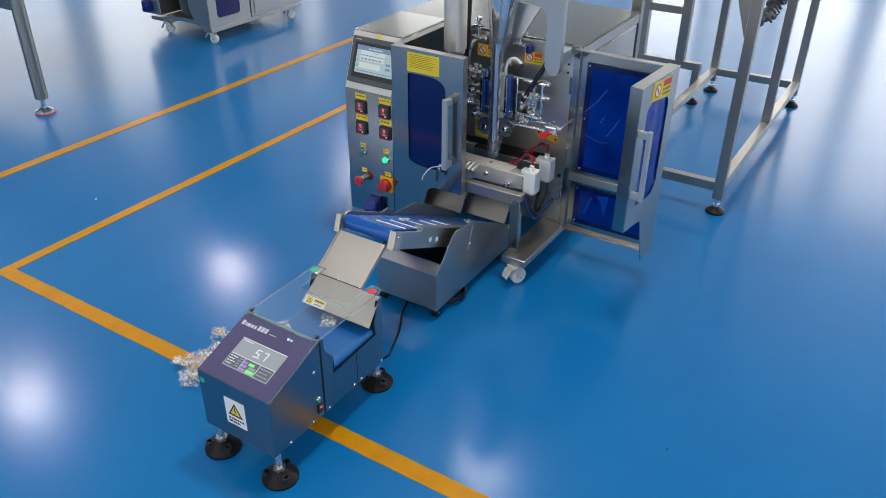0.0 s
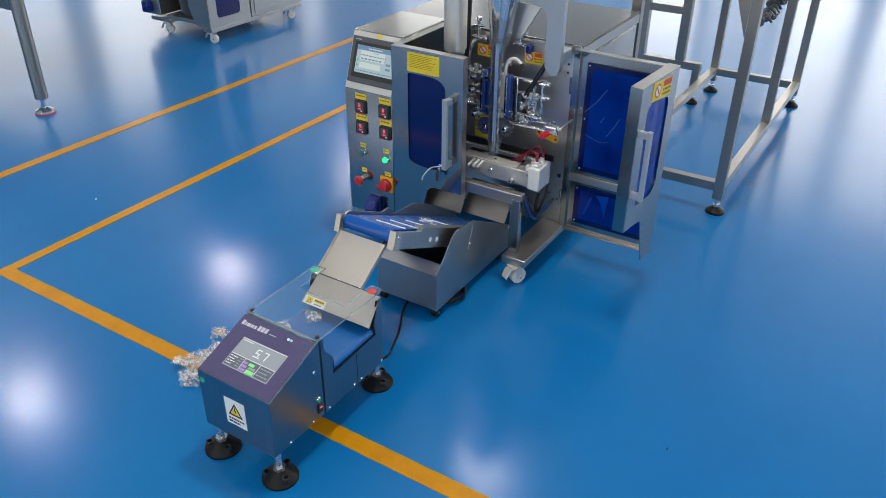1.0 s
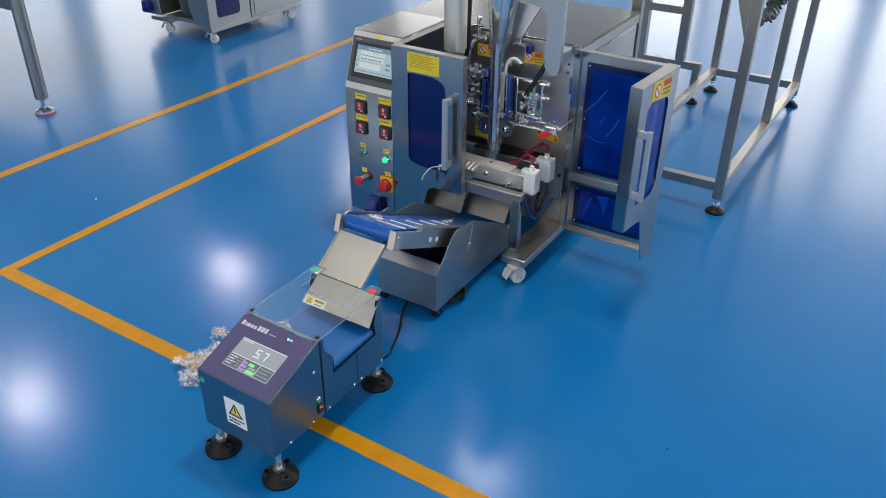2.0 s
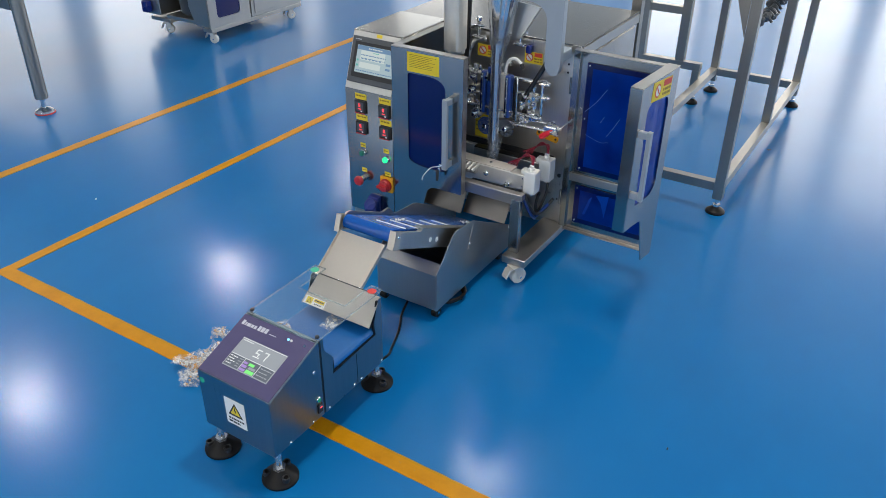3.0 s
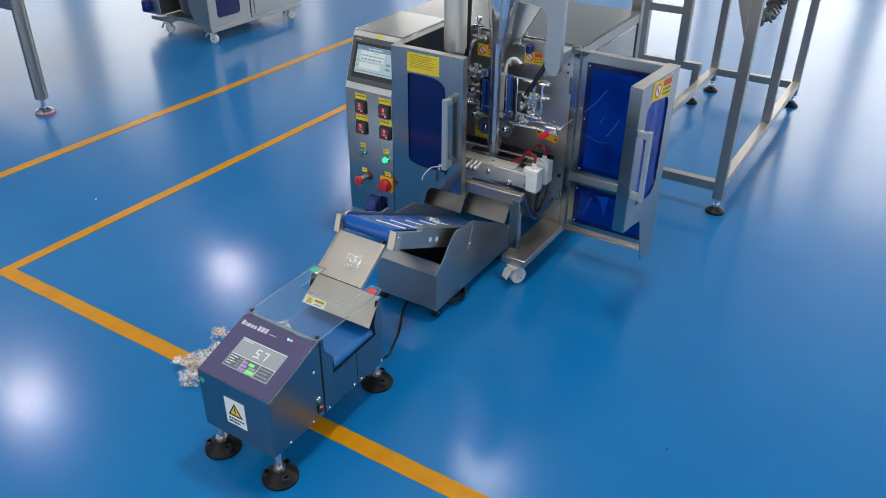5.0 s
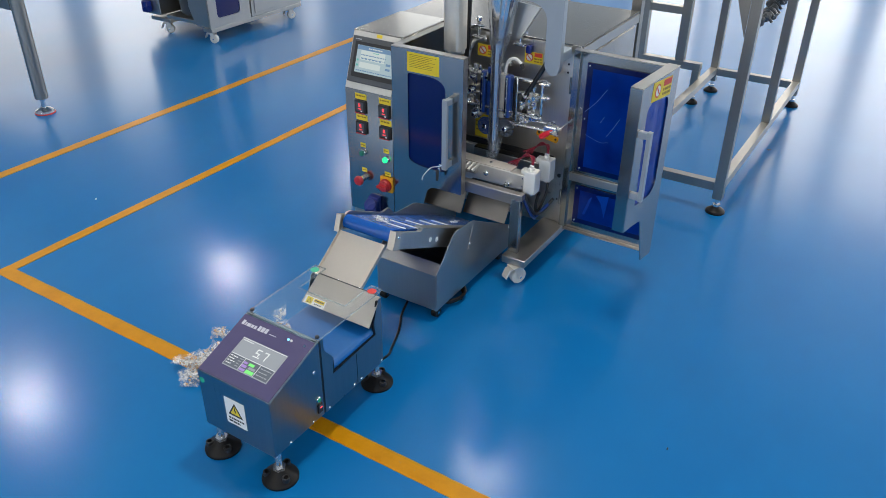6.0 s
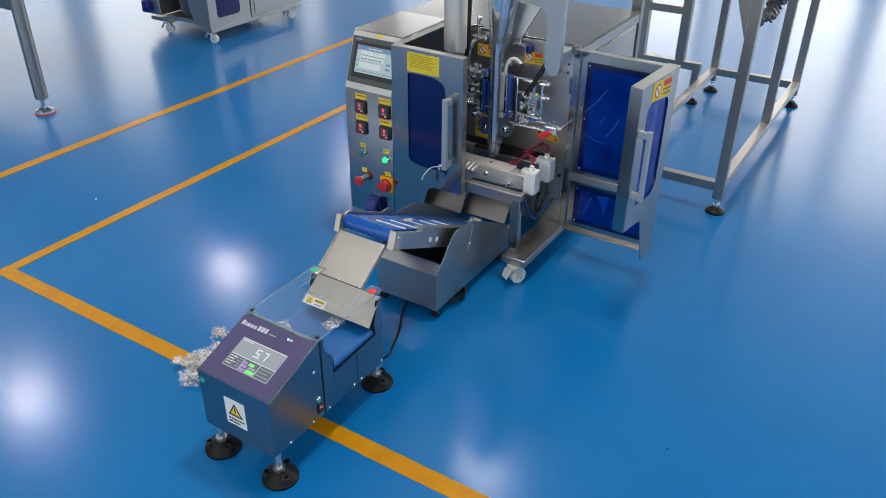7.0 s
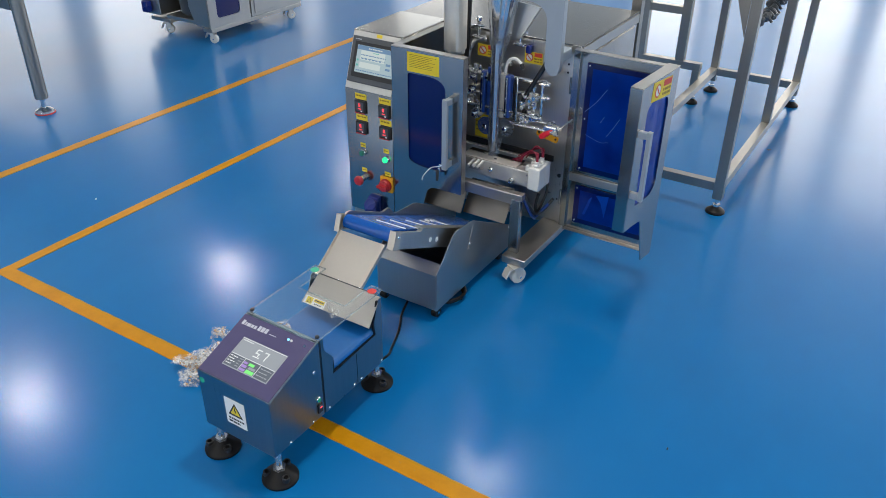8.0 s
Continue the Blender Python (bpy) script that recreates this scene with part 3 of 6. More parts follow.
def packing_machine():
    t = thing("packing_machine", (-1.4, 2.6, 0.0), "brushed stainless steel vertical packing machine on casters, doors open", "machine")

    # main cabinet behind the working space, with a seam panel on its side
    body = part("cabinet", box((MX0, BACKPLATE + 0.004, 0.105), (MX1, REAR, TOP - 0.004), 0.003), STEEL, t)
    part("top_sheet", box((MX0 - 0.002, BACKPLATE - 0.004, TOP - 0.004), (MX1 + 0.003, REAR + 0.004, TOP + 0.002), 0.002), STEEL_TOP, t)
    part("side_panel", box((MX1, BACKPLATE + 0.045, 0.16), (MX1 + 0.004, REAR - 0.03, TOP - 0.05), 0.0015), STEEL, body)
    part("side_trim", box((MX1, BACKPLATE + 0.004, TOP - 0.040), (MX1 + 0.007, REAR, TOP - 0.006), 0.0015), STEEL_FLAT, body)
    plate = part("back_plate", box((-1.583, BACKPLATE - 0.006, 0.105), (MX1 - 0.02, BACKPLATE + 0.003, TOP - 0.006), 0.001), STEEL_PLATE, t)
    part("hinge_post", box((MX1 - 0.030, BACKPLATE - 0.012, 0.105), (MX1 + 0.002, BACKPLATE - 0.0065, TOP + 0.001), 0.0008), STEEL_PLATE, t)
    for z in (0.73, 0.70, 0.20):
        screw((MX1 - 0.040, BACKPLATE - 0.006, z), (0, -1, 0), t, 0.004, BLACK)

    # control box with its sloping screen panel
    prof = [(FRONT, 0.112), (FRONT, 0.604), (FRONT + 0.072, TOP + 0.006), (BACKPLATE + 0.02, TOP + 0.006), (BACKPLATE + 0.02, 0.112)]
    cb = part("control_box", prism(prof, "x", MX0 - 0.002, -1.590, 0.002), STEEL, t, "steel control box with sloping screen panel")
    lower = panel_space((MX0, FRONT - 0.0002, 0.0), (1, 0, 0), (0, 0, 1))
    slope = Vector((0, 0.072, TOP + 0.006 - 0.604))
    sp = panel_space((MX0, FRONT, 0.604), (1, 0, 0), slope)
    L = slope.length
    part("screen_panel", tile(sp, 0.001, 0.206, 0.004, L - 0.004, 0.0, 0.0018, bev=0.0008), BEAD, cb, "pale brushed sloping panel")
    bz = part("screen_bezel", tile(sp, 0.010, 0.222, 0.028, L - 0.022, 0.002, 0.012, bev=0.004), BEZEL, cb, "dark grey touch screen housing")
    part("screen_lip", tile(sp, 0.026, 0.216, 0.048, L - 0.040, 0.014, 0.002, bev=0.0008), BLACK, bz)
    scr = part("screen", tile(sp, 0.040, 0.212, 0.066, L - 0.052, 0.0162, 0.0008), SCREEN_BLUE, bz, "lit blue and white touch screen")
    part("screen_header", tile(sp, 0.041, 0.211, L - 0.068, L - 0.053, 0.0172, 0.0003), SCREEN_DEEP, scr)
    part("screen_title", text_bars(sp, 0.090, 0.150, L - 0.064, L - 0.057, 1, 0.0176, 12), SCREEN_LIGHT, scr)
    part("screen_caption", text_bars(sp, 0.112, 0.136, L - 0.076, L - 0.071, 1, 0.0172, 13), SCREEN_TEAL, scr)
    part("screen_values", text_bars(sp, 0.060, 0.168, L - 0.090, L - 0.080, 1, 0.0172, 14, fill=0.35), SCREEN_DEEP, scr)
    part("screen_values", text_bars(sp, 0.062, 0.166, L - 0.100, L - 0.092, 1, 0.0172, 15, fill=0.25), SCREEN_DEEP, scr)
    part("screen_field", tile(sp, 0.058, 0.164, 0.112, L - 0.069, 0.0168, 0.0003), SCREEN_LIGHT, scr)
    for k in range(6):
        part("screen_lamp", tile(sp, 0.064 + 0.0155 * k, 0.073 + 0.0155 * k, L - 0.100, L - 0.096, 0.0174, 0.0003), SCREEN_DEEP, scr)
    part("screen_field", tile(sp, 0.058, 0.150, 0.084, 0.104, 0.0172, 0.0003), SCREEN_LIGHT, scr)
    for k in range(2):
        part("screen_mark", tile(sp, 0.044, 0.052, 0.088 + k * 0.018, 0.095 + k * 0.018, 0.0172, 0.0003), SCREEN_TEAL, scr)
    for k in range(2):
        part("screen_button", tile(sp, 0.172, 0.192, 0.090 + k * 0.016, 0.098 + k * 0.016, 0.0172, 0.0003), SCREEN_DEEP, scr)
    part("screen_footer", text_bars(sp, 0.046, 0.205, 0.069, 0.078, 1, 0.0172, 3, fill=0.4), SCREEN_DEEP, scr)
    part("small_sticker", tile(sp, 0.104, 0.128, L - 0.018, L - 0.006, 0.002, 0.0006), LABEL_YELLOW, cb, "small yellow sticker")
    part("maker_mark", text_bars(sp, 0.024, 0.050, L - 0.036, L - 0.030, 1, 0.0141, 9), PRINT_GREY, bz)

    # heat controllers, lamps and switches
    for k, (x, z) in enumerate(((0.070, 0.549), (0.178, 0.551), (0.071, 0.468), (0.179, 0.470))):
        c = part("temperature_controller", tile(lower, x - 0.024, x + 0.024, z - 0.028, z + 0.022, 0, 0.010, bev=0.003), BLACK, cb, "black controller with red digits")
        part("face", tile(lower, x - 0.017, x + 0.017, z - 0.018, z + 0.016, 0.0102, 0.001), BEZEL, c)
        part("red_digits", seven_segments(lower, "6" if k % 2 else "5", x - 0.004, z - 0.001, 0.0085, 0.013, 0.0026, 0, 0.0114, bmesh.new()), LED_RED, c, "glowing red digits")
        part("lower_digits", text_bars(lower, x - 0.006, x + 0.008, z - 0.013, z - 0.006, 1, 0.0114, k), LED_RED, c)
        part("rim", tile(lower, x - 0.022, x + 0.022, z - 0.0275, z - 0.0245, 0.0102, 0.001), RED, c)
        part("key", tile(lower, x + 0.006, x + 0.012, z - 0.020, z - 0.015, 0.0114, 0.0008), LABEL_WHITE, c)
        y = part("name_sticker", tile(lower, x - 0.025, x + 0.026, z + 0.024, z + 0.046, 0, 0.0006), LABEL_YELLOW, cb, "yellow sticker with small print")
        part("print", text_bars(lower, x - 0.020, x + 0.021, z + 0.033, z + 0.042, 1, 0.0007, 20 + k), INK_BROWN, y)
    for x, z, mat, lab in ((0.071, 0.362, GREEN_DARK, "dark green push button"), (0.179, 0.360, LED_GREEN, "lit green push button")):
        at = (MX0 + x, FRONT, z)
        b = part("push_button", lathe([(0.0135, 0), (0.0135, 0.006), (0.012, 0.008)], at, 24, axis=(0, -1, 0)), CHROME, cb, "chrome ringed push button")
        part("lens", lathe([(0.0105, 0.006), (0.0105, 0.015), (0.008, 0.018), (0.003, 0.019)], at, 20, axis=(0, -1, 0)), mat, b, lab)
    for x, z, w in ((0.071, 0.392, 0.018), (0.179, 0.392, 0.020), (0.073, 0.290, 0.019), (0.182, 0.299, 0.021)):
        y = part("name_sticker", tile(lower, x - w / 1.6, x + w / 1.6, z - 0.008, z + 0.009, 0, 0.0006), LABEL_YELLOW, cb, "small yellow sticker with print")
        part("print", text_bars(lower, x - w / 2, x + w / 2, z - 0.003, z + 0.005, 1, 0.0007, int(z * 1000)), INK_BROWN, y)
    at = (MX0 + 0.069, FRONT, 0.256)
    e = part("emergency_stop", lathe([(0.012, 0), (0.012, 0.026), (0.013, 0.028)], at, 24, axis=(0, -1, 0)), CHROME, cb, "red mushroom emergency stop button")
    part("mushroom_head", lathe([(0.010, 0.026), (0.0185, 0.029), (0.0195, 0.036), (0.017, 0.042), (0.006, 0.044)], at, 28, axis=(0, -1, 0)), RED, e, "red mushroom head")
    s = part("main_switch", tile(lower, 0.152, 0.210, 0.228, 0.290, 0, 0.012, bev=0.004), ORANGE, cb, "amber main switch with red knob")
    kc = (MX0 + 0.181, FRONT, 0.258)
    kn = part("knob", lathe([(0.026, 0.012), (0.025, 0.022), (0.020, 0.026), (0.020, 0.034), (0.016, 0.036)], kc, 28, axis=(0, -1, 0)), RED, s, "red rotary knob")
    part("grip", box((MX0 + 0.158, FRONT - 0.045, 0.252), (MX0 + 0.204, FRONT - 0.030, 0.264), 0.003), RED, kn)
    so = part("power_socket", prism([(FRONT, 0.128), (FRONT, 0.196), (FRONT - 0.018, 0.192), (FRONT - 0.045, 0.150), (FRONT - 0.045, 0.128)], "x", MX0 + 0.098, MX0 + 0.148, 0.003), BLUE_PLASTIC, cb, "blue industrial power socket")
    part("socket_lid", lathe([(0.025, 0), (0.026, 0.004), (0.026, 0.010), (0.022, 0.013)], (MX0 + 0.123, FRONT - 0.034, 0.166), 24, axis=(0, -0.75, 0.65)), BLUE_PLASTIC, so)

    # fixed half of the front enclosure: front leaf with window, wall to the back
    outline = [(-1.587, 0.128), (-1.462, 0.128), (-1.452, 0.250), (-1.430, 0.300), (-1.295, 0.300), (-1.295, 0.796), (-1.587, 0.796)]
    outline = rounded(outline, [0, 0, 0.05, 0.03, 0, 0, 0])
    wind = rounded([(-1.519, 0.388), (-1.480, 0.372), (-1.364, 0.372), (-1.364, 0.690), (-1.398, 0.714), (-1.519, 0.714)], [0.016, 0.03, 0.008, 0.02, 0.03, 0.012])
    ld = part("front_door", prism(outline, "y", FRONT - 0.002, FRONT + 0.0025, hole=wind), STEEL, t, "steel door with dark blue window", smooth=False)
    part("door_side", box((-1.2975, FRONT + 0.002, 0.301), (-1.295, FRONT + 0.028, 0.796), 0.0005), STEEL_FLAT, ld)
    part("door_top", box((-1.587, FRONT - 0.002, 0.796), (-1.2935, FRONT + 0.028, 0.7995), 0.0008), STEEL_FLAT, ld)
    part("door_wall", box((-1.5875, FRONT + 0.003, 0.128), (-1.583, BACKPLATE - 0.007, 0.7955), 0.0008), STEEL, ld)
    part("door_wall_lip", box((-1.5895, FRONT + 0.028, 0.7958), (-1.560, BACKPLATE - 0.007, 0.7995), 0.0008), STEEL_FLAT, ld)
    part("window", box((-1.545, FRONT + 0.004, 0.350), (-1.345, FRONT + 0.008, 0.735), 0.0), BLUE_WINDOW, ld, "dark blue acrylic window")
    m = panel_space((-1.520, FRONT - 0.0021, 0.720), (1, 0, 0), (0, 0, 1))
    warning_sticker("instruction_sticker", m, 0.130, 0.068, ld, 5, LABEL_YELLOW, icon=8, label="yellow sticker with rows of small print")
    door_handle(ld, Vector((-1.342, FRONT - 0.002, 0.648)), Vector((-1.342, FRONT - 0.002, 0.418)), Vector((0, -1, 0)))
    lk = part("lock", cyl((-1.372, FRONT - 0.002, 0.400), (-1.372, FRONT - 0.020, 0.400), 0.010, seg=18, bev=0.002), CHROME, ld, "chrome door lock with keys")
    part("key", box((-1.376, FRONT - 0.030, 0.362), (-1.366, FRONT - 0.026, 0.398), 0.002), STEEL_FINE, lk)
    part("key_fob", box((-1.382, FRONT - 0.034, 0.348), (-1.372, FRONT - 0.029, 0.392), 0.003), BLACK, lk)
    part("key_tie", hose([(-1.372, FRONT - 0.022, 0.402), (-1.395, FRONT - 0.045, 0.400), (-1.425, FRONT - 0.050, 0.362), (-1.432, FRONT - 0.045, 0.342)], 0.0015), WHITE, lk, "white cable tie")

    # right half, swung out on its hinge: side leaf with two windows, front leaf with handle
    hx, fx = MX1 - 0.012, -0.685
    y0 = BACKPLATE - 0.012
    z0, z1 = 0.098, 0.792
    w_up = [(-0.978, 0.366), (-0.716, 0.366), (-0.716, 0.736), (-0.978, 0.736)]
    w_dn = [(-0.978, 0.148), (-0.716, 0.148), (-0.716, 0.272), (-0.978, 0.272)]
    sd = bmesh.new()
    prism([(hx, 0.318), (fx, 0.318), (fx, z1), (hx, z1)], "y", y0, y0 + 0.003, bm=sd, hole=w_up)
    prism([(hx, z0), (fx, z0), (fx, 0.3175), (hx, 0.3175)], "y", y0, y0 + 0.003, bm=sd, hole=w_dn)
    rd = part("side_door", sd, STEEL, t, "steel door swung open with blue windows", smooth=False)
    part("top_lip", box((hx, y0 - 0.024, z1), (fx, y0 + 0.003, z1 + 0.003), 0.0008), STEEL_FLAT, rd)
    part("bottom_lip", box((hx, y0 - 0.020, z0 - 0.003), (fx, y0 + 0.003, z0), 0.0008), STEEL_FLAT, rd)
    part("middle_rail", box((hx + 0.004, y0 - 0.010, 0.300), (fx - 0.004, y0 - 0.001, 0.330), 0.002), STEEL_FLAT, rd)
    part("hinge_stile", box((hx - 0.004, y0 - 0.012, z0), (hx + 0.020, y0 - 0.0005, z1), 0.0006), STEEL, rd)
    for z in (0.66, 0.22):
        part("hinge", cyl((hx - 0.009, y0 - 0.006, z - 0.030), (hx - 0.009, y0 - 0.006, z + 0.030), 0.005, seg=14), STEEL, rd)
    for name, (a, b, c, d) in (("upper_window", (-0.996, -0.700, 0.346, 0.752)), ("lower_window", (-0.996, -0.700, 0.130, 0.286))):
        w = part(name, box((a, y0 - 0.005, c), (b, y0 - 0.0012, d), 0.001), BLUE_WINDOW, rd, "blue acrylic pane screwed to the door")
        # Lighter blue painted over the opening for light coming through the pane.
        part("light_through_pane", box((a + 0.022, y0 - 0.0062, c + 0.020), (b - 0.022, y0 - 0.0052, d - 0.018), 0.0), BLUE_OPEN, w)
        for sx in (a + 0.009, b - 0.009):
            for sz in ((c + 0.010, (c + d) / 2, d - 0.010) if name == "upper_window" else (c + 0.010, d - 0.010)):
                screw((sx, y0 - 0.005, sz), (0, -1, 0), w, 0.0042)
    for r, pts in ((0.0009, ((-0.988, 0.576), (-0.950, 0.617), (-0.9145, 0.670))), (0.0007, ((-0.927, 0.547), (-0.919, 0.560), (-0.913, 0.573))),
                   (0.0008, ((-0.898, 0.502), (-0.877, 0.5365), (-0.857, 0.5745))), (0.0004, ((-0.979, 0.492), (-0.923, 0.4745), (-0.891, 0.480)))):
        bm = hose([(x, y0 - 0.0064, z) for x, z in pts], r, 6, 8)
        part("film_crease", bm, CREASE_AND_GLINT, rd, "pale crease in the protective film")
    # lighter blue shapes painting the bright reflection on the lower pane
    for tri in ([(-0.909, 0.263), (-0.860, 0.272), (-0.8705, 0.182), (-0.8885, 0.238)], [(-0.922, 0.255), (-0.934, 0.245), (-0.956, 0.176), (-0.946, 0.174)]):
        part("pane_glint", prism(tri, "y", y0 - 0.0078, y0 - 0.0063), BLUE_GLINT, rd, "light blue shape painting a reflection on the lower pane")
    # front leaf, in the plane across the hall
    yl = 2.254
    out = rounded([(yl, 0.302), (2.345, 0.296), (2.392, 0.288), (2.452, 0.100), (y0 - 0.001, 0.091), (y0 - 0.001, z1 + 0.002), (yl, z1 + 0.002)], [0, 0.01, 0.012, 0, 0, 0, 0])
    win = rounded([(2.318, 0.374), (2.360, 0.372), (2.440, 0.368), (2.478, 0.396), (2.480, 0.690), (2.468, 0.713), (2.335, 0.730), (2.309, 0.706)], [0.006, 0.01, 0.02, 0.02, 0.012, 0.012, 0.02, 0.016])
    fl = part("swung_leaf", prism(out, "x", fx, fx + 0.004, hole=win), STEEL, rd, "front leaf of the open door", smooth=False)
    part("leaf_lip", box((fx - 0.037, yl - 0.0025, 0.302), (fx + 0.004, yl, z1 + 0.002), 0.0006), STEEL, fl)
    part("leaf_top", box((fx - 0.037, yl - 0.002, z1 + 0.0023), (fx + 0.004, y0 + 0.003, z1 + 0.005), 0.0006), STEEL_FLAT, fl)
    part("leaf_window", box((fx - 0.006, 2.296, 0.350), (fx - 0.002, 2.498, 0.746), 0.0), BLUE_OPEN, fl, "blue acrylic window")
    m = panel_space((fx + 0.0045, 2.328, 0.731), (0, 1, -0.085), (0, 0.085, 1))
    warning_sticker("no_reach_sticker", m, 0.150, 0.062, fl, 8, LABEL_YELLOW, icon="ring", label="yellow warning sticker with red ring")
    door_handle(fl, Vector((fx + 0.004, 2.266, 0.650)), Vector((fx + 0.004, 2.266, 0.440)), Vector((1, 0, 0)))
    # the leaf stands a few degrees past square
    at = Vector((fx, y0, 0)) - Vector((-1.4, 2.6, 0.0))
    fl.matrix_basis = Matrix.Translation(at) @ Matrix.Rotation(radians(-4.16), 4, "Z") @ Matrix.Translation(-at)

    # base and feet
    part("base_rail", box((-1.122, 2.206, 0.075), (MX1 + 0.002, BACKPLATE + 0.010, 0.104), 0.003), STEEL_FLAT, t, "steel base rail")
    part("base_rail", box((MX0, 2.215, 0.075), (-1.690, BACKPLATE + 0.010, 0.104), 0.003), STEEL_FLAT, t)
    part("base_frame", box((MX0, BACKPLATE + 0.011, 0.075), (MX1, REAR, 0.104), 0.003), STEEL_FLAT, t)
    for x, y, turn in ((-1.066, 2.212, 62), (-1.755, 2.262, 40), (-1.075, 3.045, 80), (-1.755, 3.045, 30)):
        caster(x, y, 0.075, t, 0.030, turn)
    part("corner_post", box((-1.116, 2.240, 0.1045), (-1.078, 2.262, 0.318), 0.002), STEEL, t)
    part("front_bar", box((-1.583, 2.240, 0.3185), (-1.072, 2.268, 0.340), 0.002), STEEL_FLAT, t, "steel cross bar in front of the jaws")
    part("front_bar_lip", box((-1.330, 2.2375, 0.300), (-1.110, 2.2398, 0.338), 0.0006), STEEL_FLAT, t)
    return t


def door_handle(parent, a, b, out):
    """A square bar handle on two stand-offs, from a to b, standing out."""
    side = out.cross(Vector((0, 0, 1)))
    h = part("handle", box((-0.0095, -0.007, -(a - b).length / 2 - 0.014), (0.0095, 0.007, (a - b).length / 2 + 0.014), 0.002,
             Matrix.Translation((a + b) / 2 + out * 0.036) @ Matrix((side, out, (0, 0, 1))).transposed().to_4x4()), BRACKET, parent, "pale grey bar handle")
    for p in (a, b):
        part("stand_off", box((-0.009, -0.0145, -0.011), (0.009, 0.0145, 0.011), 0.002, Matrix.Translation(p + out * 0.0147) @ Matrix((side, out, (0, 0, 1))).transposed().to_4x4()), BRACKET, h)
    return h


machine = packing_machine()


# ------------------------------------------------------------------ works inside the machine
TUBE = Vector((-1.294, 2.425, 0.0))


def machine_works(t):
    plate_y = BACKPLATE - 0.007
    # film, its funnel and the tube that it is drawn over
    ft = part("forming_tube", lathe([(0.0190, 0.392), (0.0196, 0.41), (0.0196, 0.735), (0.0200, 0.74)], TUBE, 28), FILM_TUBE, t, "clear film drawn over the forming tube")
    part("inner_tube", lathe([(0.0182, 0.398), (0.0182, 0.80)], TUBE, 28), CHROME, ft, "polished steel filling tube")
    part("tube_collar", lathe([(0.0206, 0.732), (0.0216, 0.734), (0.0216, 0.740), (0.0206, 0.742)], TUBE, 28), FILM, ft)
    fun = bmesh.new()
    seg, rows = 40, 14
    rings = []
    for i in range(rows):
        f = i / (rows - 1)
        z = 0.735 + f * 0.42
        r = 0.023 + 0.065 * f
        ring = []
        for k in range(seg):
            a = 2 * math.pi * k / seg
            rr = r * (1 + 0.05 * math.sin(5 * a + 3 * f) + 0.03 * math.sin(11 * a + 7 * f))
            ring.append(fun.verts.new((TUBE.x + 0.022 * f + rr * math.cos(a), TUBE.y + 0.03 * f + rr * 0.8 * math.sin(a), z)))
        rings.append(ring)
    for a, b in zip(rings, rings[1:]):
        for k in range(seg):
            fun.faces.new((a[k], a[(k + 1) % seg], b[(k + 1) % seg], b[k]))
    part("film_funnel", fun, FILM_TUBE, ft, "crumpled clear film funnel")
    cone = bmesh.new()
    rings = []
    for z, r, dx in ((0.735, 0.0185, 0.0), (0.80, 0.027, 0.0), (0.945, 0.052, 0.010), (1.18, 0.085, 0.024)):
        rings.append([cone.verts.new((TUBE.x + dx + r * math.cos(2 * math.pi * k / 36), TUBE.y + 0.004 + r * 0.8 * math.sin(2 * math.pi * k / 36), z)) for k in range(36)])
    for a, b in zip(rings, rings[1:]):
        for k in range(36):
            cone.faces.new((a[k], a[(k + 1) % 36], b[(k + 1) % 36], b[k]))
    part("filler_cone", cone, SILVER, ft, "polished steel filler cone")
    part("funnel_band", lathe([(0.035, 0.800), (0.037, 0.802), (0.037, 0.814), (0.035, 0.816)], TUBE + Vector((0.007, 0.004, 0)), 32), FILM_TUBE, ft)
    part("film_tail", sheet([(-1.275, 2.40, 0.380), (-1.262, 2.41, 0.385), (-1.258, 2.43, 0.450), (-1.272, 2.42, 0.450)], 0.0006), FILM_TUBE, ft)
    part("film_flap", sheet([(-1.296, 2.39, 0.372), (-1.276, 2.395, 0.378), (-1.270, 2.41, 0.440), (-1.292, 2.41, 0.440)], 0.0006), FILM_TUBE, ft)
    # vertical sealing bars each side of the tube
    for x in (-1.350, -1.250):
        s = part("sealing_bar", box((x - 0.010, 2.432, 0.528), (x + 0.010, 2.462, 0.684), 0.003), BLUE_PAD, t, "blue covered vertical sealing bar")
        part("sealing_rail", box((x - 0.004, 2.420, 0.534), (x + 0.004, 2.4317, 0.680), 0.0015), STEEL_FINE, s)
        for z in (0.545, 0.605, 0.668):
            screw((x, 2.420, z), (0, -1, 0), s, 0.004)
    part("heater_block", box((-1.289, 2.438, 0.522), (-1.264, 2.466, 0.684), 0.002), ALUMINIUM, t, "dull metal heater block")
    part("tube_strip", box((-1.336, 2.440, 0.520), (-1.322, 2.452, 0.700), 0.002), BLUE_PAD, t)
    # rods and clamps on them
    for x0, x1, y, z, r in ((-1.455, -1.098, 2.462, 0.673, 0.0075), (-1.470, -1.110, 2.440, 0.552, 0.006), (-1.250, -1.060, 2.450, 0.535, 0.005),
                            (-1.230, -1.040, 2.430, 0.516, 0.005), (-1.225, -1.094, 2.460, 0.623, 0.006), (-1.460, -1.340, 2.470, 0.590, 0.006)):
        r_ = part("slide_rod", cyl((x0, y, z), (x1, y, z), r, seg=16, bev=0.001), SILVER, t, "polished slide rod")
        part("collar", cyl((x0 + 0.02, y, z), (x0 + 0.036, y, z), r * 1.9, seg=16, bev=0.001), STEEL_FINE, r_)
